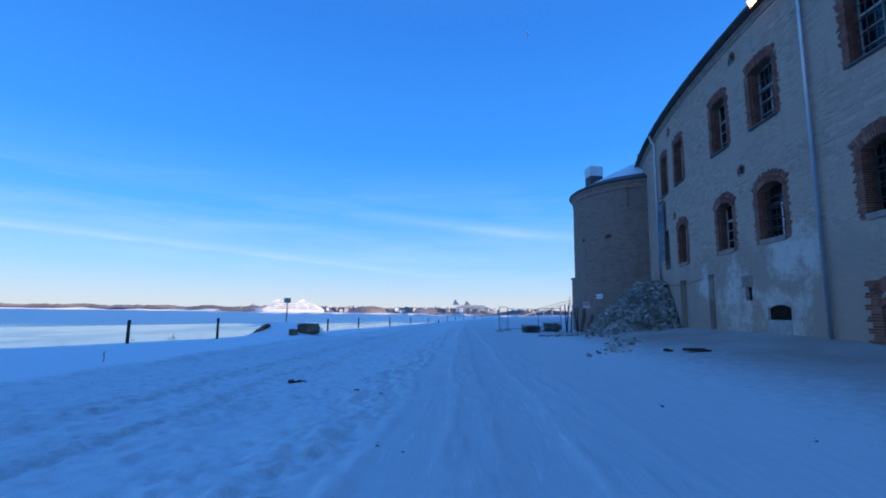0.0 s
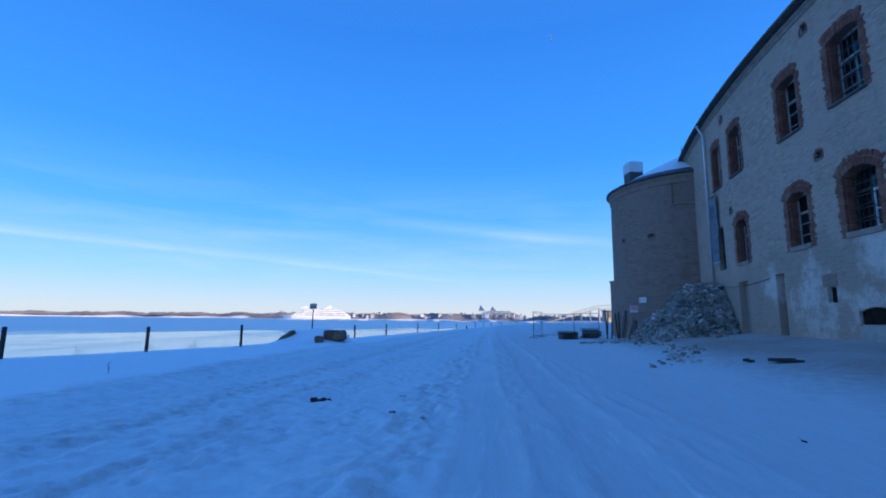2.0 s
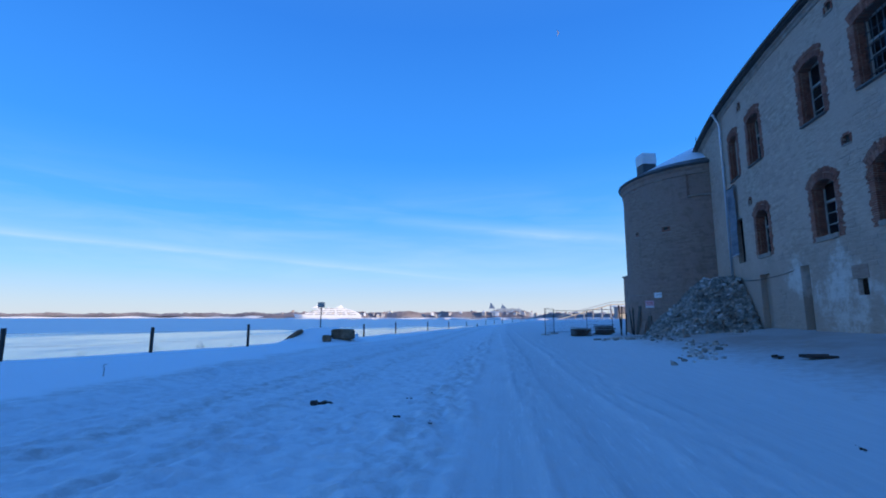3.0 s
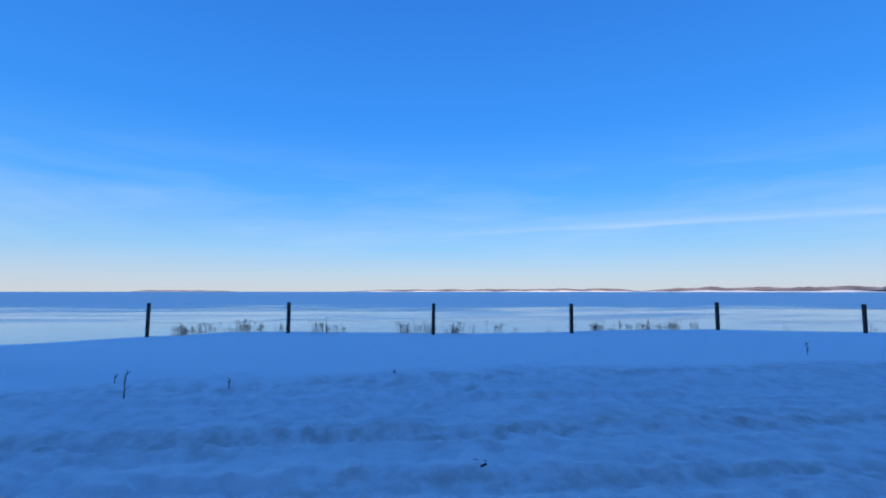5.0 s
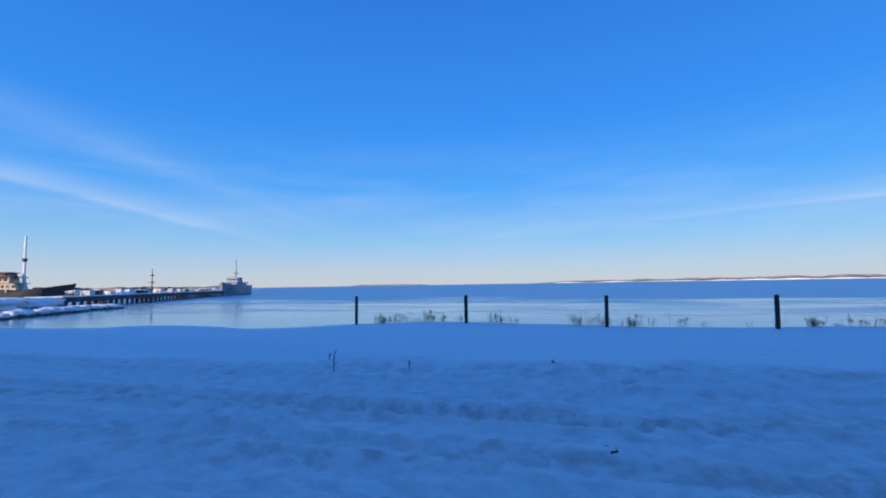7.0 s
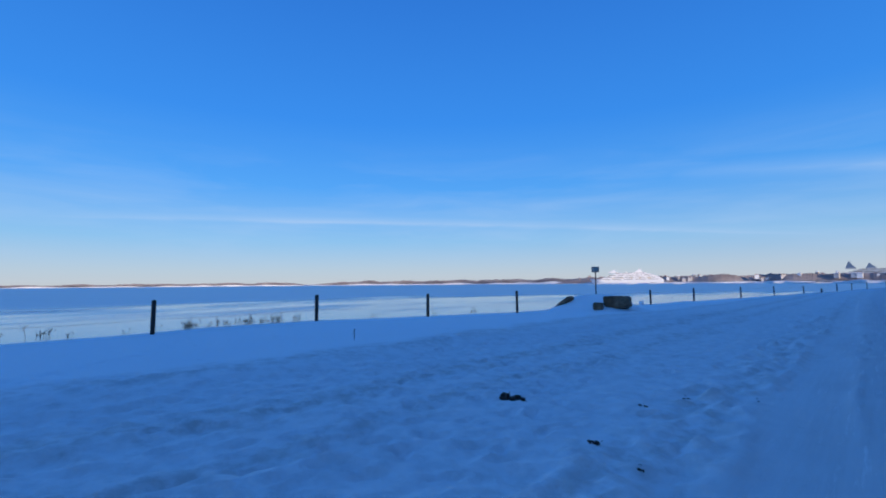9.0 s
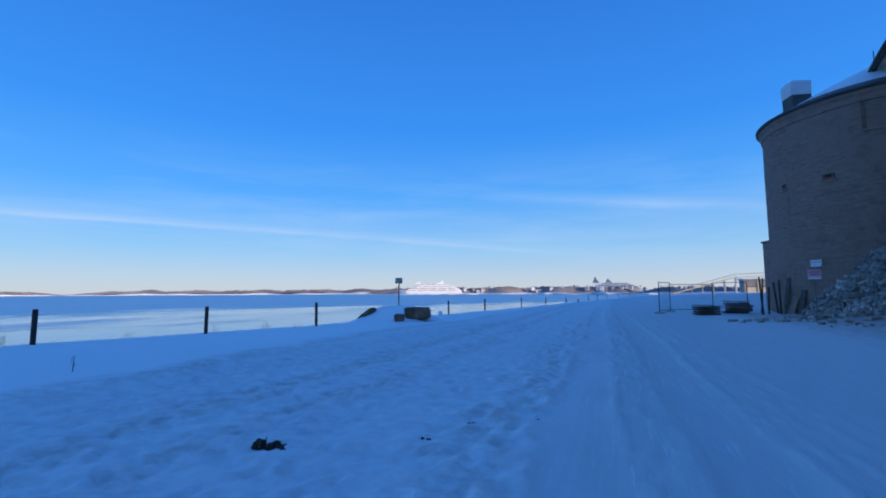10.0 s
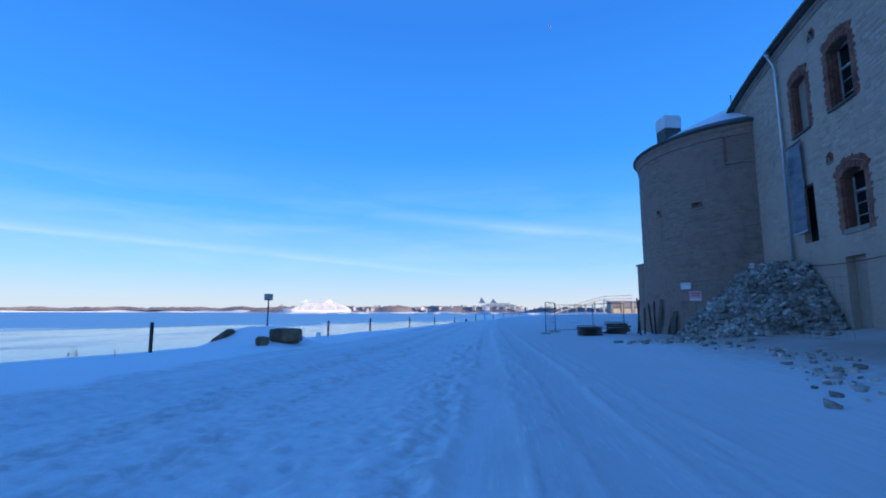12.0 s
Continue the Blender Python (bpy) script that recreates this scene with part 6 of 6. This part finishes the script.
# ---- the pier and the ships at it ----
P0, P1 = Vector((-89, -125.5, 0)), Vector((-236, -199, 0))
pd = (P1 - P0).normalized()
pr = Matrix.Rotation(math.atan2(pd.y, pd.x), 3, "Z")
pier = thing("pier", pose(0, 0, 0), "long timber pier on dark piles, its deck under snow", "pier", kind="structure")
pc = (P0 + P1) / 2
plen = (P1 - P0).length
part("deck", boxm((pc.x, pc.y, SEA + 2.5), (plen, 9, 0.7), pr), "pier", pier)
part("snow", bevelled(boxm((pc.x, pc.y, SEA + 3.0), (plen, 8.6, 0.3), pr), 0.1), "roofsnow", pier, "snow on the deck")
part("beam", boxm((pc.x + pd.y * 4.3, pc.y - pd.x * 4.3, SEA + 1.9), (plen, 0.4, 0.6), pr), "pier", pier)
for i in range(42):
    q = P0 + pd * (plen * (i + 0.5) / 42)
    for s in (-1, 1):
        off = Vector((-pd.y, pd.x, 0)) * 4.0 * s
        part("pile", tubem([(q + off).to_tuple()[:2] + (SEA - 2,), (q + off).to_tuple()[:2] + (SEA + 2.3,)], 0.4, 7), "pier", pier)
for i in range(54):
    q = P0 + pd * (plen * rng.uniform(0.08, 1.0)) + Vector((-pd.y, pd.x, 0)) * rng.uniform(-1.5, 3.0)
    s = rng.uniform(0.7, 1.7)
    ob = thing("harbour_hut", pose(q.x, q.y, SEA + 3.1, 0, 0, math.degrees(math.atan2(pd.y, pd.x))), "small sunlit hut or crate standing on the pier", "hut", "huts on the pier")
    part("body", bevelled(boxm((0, 0, s * 0.45), (s * 1.5, s, s * 0.9)), 0.05), rng.choice(["buff", "white", "town", "wood"]), ob)
    part("roof", boxm((0, 0, s * 0.95), (s * 1.7, s * 1.2, 0.18)), "roofsnow", ob)

pm = thing("pier_mast", pose(-150, -156, SEA + 3.1), "dark lattice light mast standing on the pier", "mast")
part("pole", tubem([(0, 0, 0), (0, 0, 9.5)], [0.28, 0.1], 6), "iron", pm)
part("platform", boxm((0, 0, 4.2), (1.4, 1.4, 0.3)), "iron", pm)
part("lamp_head", boxm((0, 0, 7.0), (0.9, 0.9, 0.5)), "iron", pm)

# snow-covered quay from which the pier starts
qy = thing("snowy_quay", pose(0, 0, 0), "broken stone quay under thick sunlit snow", "quay", kind="structure")
for k in range(4):
    c = P0 - pd * (10 + 17 * k) + Vector((-pd.y, pd.x, 0)) * (-1.0 * k)
    bm = boxm((c.x, c.y, SEA + 0.9), (17.5, 11 + 1.5 * k, 3.0 + 0.1 * k), pr)
    part("quay_block", bevelled(bm, 0.15), "stone", qy)
    bm = lump(rng, (9.4, 6.9 + 0.8 * k, 1.5), 0.30, 4, 3.0)
    for v in bm.verts:
        v.co = pr @ v.co + Vector((c.x, c.y, SEA + 1.7))
    part("snow", bm, "roofsnow", qy, "thick rounded snow cover", True)

# old steamer with a buff funnel
stm = thing("steamship", pose(-101.6, -175.4, SEA, 0, 0, 125), "old black steamer with a buff, black-topped funnel", "ship")
part("hull", hull(51, 11, 3.9, 0.22, 1.3, 3.0), "dark_hull", stm)
part("bulwark", boxm((-7, 0, 4.4), (38, 10.4, 1.2)), "dark_hull", stm)
part("rail_strip", boxm((-7, 0, 5.1), (38.4, 10.6, 0.22)), "wood", stm)
part("deckhouse", deckm(2, 14, 8, 5.0, 7.0, 0.6), "buff", stm)
part("cabin_roof", boxm((8, 0, 7.1), (12.6, 8.8, 0.22)), "town_roof", stm)
part("upper_house", deckm(7.4, 12.0, 7.0, 7.2, 9.0, 0.4), "buff", stm)
part("bridge", deckm(7.8, 11.2, 7.6, 9.2, 10.4, 0.3), "town_roof", stm)
part("bridge_roof", boxm((9.5, 0, 10.5), (4.2, 8.6, 0.22)), "town_roof", stm)
part("bridge_wing", boxm((10.6, 0, 9.1), (5.5, 11.0, 0.2)), "wood", stm)
for s in (-1, 1):
    for i in range(9):
        part("window", boxm((2.8 + 1.3 * i, s * 4.03, 6.1), (0.7, 0.1, 0.8)), "window_dark", stm)
    for i in range(4):
        part("bridge_window", boxm((8.3 + 0.8 * i, s * 3.83, 9.9), (0.5, 0.1, 0.6)), "window_dark", stm)
    for i in range(3):
        part("house_window", boxm((8.2 + 1.4 * i, s * 3.53, 8.2), (0.8, 0.1, 0.8)), "window_dark", stm)
    for i in range(13):
        part("stanchion", boxm((-24 + 3 * i, s * 5.3, 4.6), (0.25, 0.12, 1.1)), "white", stm)
    part("deck_rail", tubem([(-22, s * 4.9, 5.9), (2, s * 4.9, 5.9)], 0.07, 5), "white", stm)
    part("lifeboat", bevelled(boxm((-2.5, s * 4.2, 6.2), (5.5, 1.6, 1.2)), 0.45), "white", stm)
    part("wing_post", boxm((12.6, s * 5.3, 7.2), (0.2, 0.2, 4.2)), "buff", stm)
bm = bmesh.new()
tube(bm, [(5.3, 0, 6.8), (5.3, 0, 9.5), (5.3, 0, 12.4)], 1.75, 18, False)
fn = part("funnel", bm, "buff", stm, "tall buff funnel", True)
part("funnel_top", tubem([(5.3, 0, 12.2), (5.3, 0, 13.5)], 1.82, 18), "dark_hull", fn, "black funnel top")
part("funnel_band", tubem([(5.3, 0, 13.0), (5.3, 0, 13.25)], 1.9, 18), "wood", fn)
ms = part("mast", tubem([(14.2, 0, 4), (14.2, 0, 22.2)], [0.5, 0.32], 8), "white", stm, "white mast")
part("crow_nest", tubem([(14.2, 0, 14.0), (14.2, 0, 15.0)], [0.6, 0.8], 8), "wood", ms)
for i in range(4):
    part("ventilator", tubem([(-14 + 4.2 * i, -2.2, 5.0), (-14 + 4.2 * i, -2.2, 6.5), (-13.6 + 4.2 * i, -2.2, 6.9)], [0.3, 0.3, 0.5], 8), "buff", stm)
part("foredeck_winch", bevelled(boxm((18.0, 0, 5.0), (2.4, 2.2, 1.5)), 0.2), "wood", stm)
part("hatch", bevelled(boxm((21.5, 0, 5.2), (2.6, 3.0, 1.0)), 0.1), "buff", stm)

# grey naval ship moored at the pier's head, her bow towards the land
nv = thing("grey_ship", pose(-262, -207, SEA, 0, 0, 22), "grey patrol ship moored at the pier head", "ship")
part("hull", hull(46, 9.5, 5.2, 0.32, 1.35, 3.0), "grey_hull", nv)
part("deckhouse", deckm(-14, 9, 7.0, 5.0, 8.2, 0.8), "grey_hull", nv)
part("bridge", deckm(-3, 7, 6.6, 8.2, 11.0, 0.9), "pale_hull", nv)
part("bridge_roof", boxm((1.6, 0, 11.1), (9.6, 7.4, 0.25)), "grey_hull", nv)
for i in range(5):
    part("window", boxm((6.45, -2.3 + 1.15 * i, 9.9), (0.5, 0.8, 0.8)), "window_dark", nv)
part("mast", tubem([(-2, 0, 11), (-2, 0, 23.5)], [0.4, 0.14], 6), "grey_hull", nv)
part("yard", boxm((-2, 0, 17.5), (0.25, 5, 0.22)), "grey_hull", nv)
part("radar", bevelled(boxm((-2, 0, 14.2), (1.6, 2.2, 1.0)), 0.2), "grey_hull", nv)
part("funnel", deckm(-11, -6.5, 3.2, 8.2, 11.0, 0.8), "dark_hull", nv)
part("gun", bevelled(boxm((14, 0, 7.0), (3, 2.4, 1.8)), 0.3), "grey_hull", nv)
part("anchor", boxm((19.6, 3.0, 4.2), (1.0, 0.5, 1.2)), "dark_hull", nv)
part("boot_stripe", boxm((-6, 0, 0.3), (32, 9.0, 0.7)), "dark_hull", nv)
wb = thing("work_boat", pose(-281, -214, SEA, 0, 0, 28), "low pale work boat beyond the pier head", "ship")
part("hull", hull(22, 6, 2.6, 0.3, 1.2, 1), "town", wb)
part("cabin", deckm(-6, 2, 4, 2.5, 5.5, 0.6), "white", wb)
part("flag_pole", tubem([(-9, 0, 2), (-10, 0, 9)], 0.12, 5), "wood", wb)
part("flag", boxm((-11.2, 0, 8.2), (2.4, 0.08, 1.2)), "hazed_navy", wb)

# snow-covered breakwater stones on the near shore
for k in range(170):
    f = rng.random()
    if k % 3:
        x, y = -50 - 44 * f + rng.gauss(0, 1.2), -88 - 21 * f + rng.gauss(0, 1.2)
    else:
        x, y = -52 - 26 * f + rng.gauss(0, 2.5), -104 - 14 * f + rng.gauss(0, 2.5)
    s = rng.uniform(0.45, 1.25)
    bm = lump(rng, (s * 1.3, s, s * 0.55), 0.3, 2)
    ob = thing("breakwater_stone", pose(x, y, SEA + 0.2, 0, 0, rng.uniform(0, 360)), "breakwater boulder under thick sunlit snow", "rock", "breakwater stones")
    part("rock", bm, "boulder", ob)
    bm = lump(rng, (s * 1.35, s * 1.05, s * 0.5), 0.25, 2)
    for v in bm.verts:
        v.co.z += s * 0.42
    part("snow_cap", bm, "roofsnow", ob, "", True)

# pale daytime moon, a thin crescent far out in the sky
mv = Vector((0.1029, 0.8374, 0.5369)) * 4300
bm = bmesh.new()
outer = [(math.cos(a) * 22, math.sin(a) * 22) for a in [radians(-80 + 160 * i / 12) for i in range(13)]]
inner = [(math.cos(a) * 12, math.sin(a) * 21) for a in [radians(80 - 160 * i / 12) for i in range(13)]]
ring = [bm.verts.new((x, y, 0)) for x, y in outer + inner]
for i in range(12):
    bm.faces.new((ring[i], ring[i + 1], ring[24 - i], ring[25 - i]))
bmesh.ops.solidify(bm, geom=bm.faces[:], thickness=3.0)
moon = part("moon", bm, "moonlight")
moon.matrix_world = look(mv, mv * 1.2 + Vector((-900, 300, 0)), 20)
tagged(moon, "pale daytime crescent moon high in the sky", "moon", kind="structure")
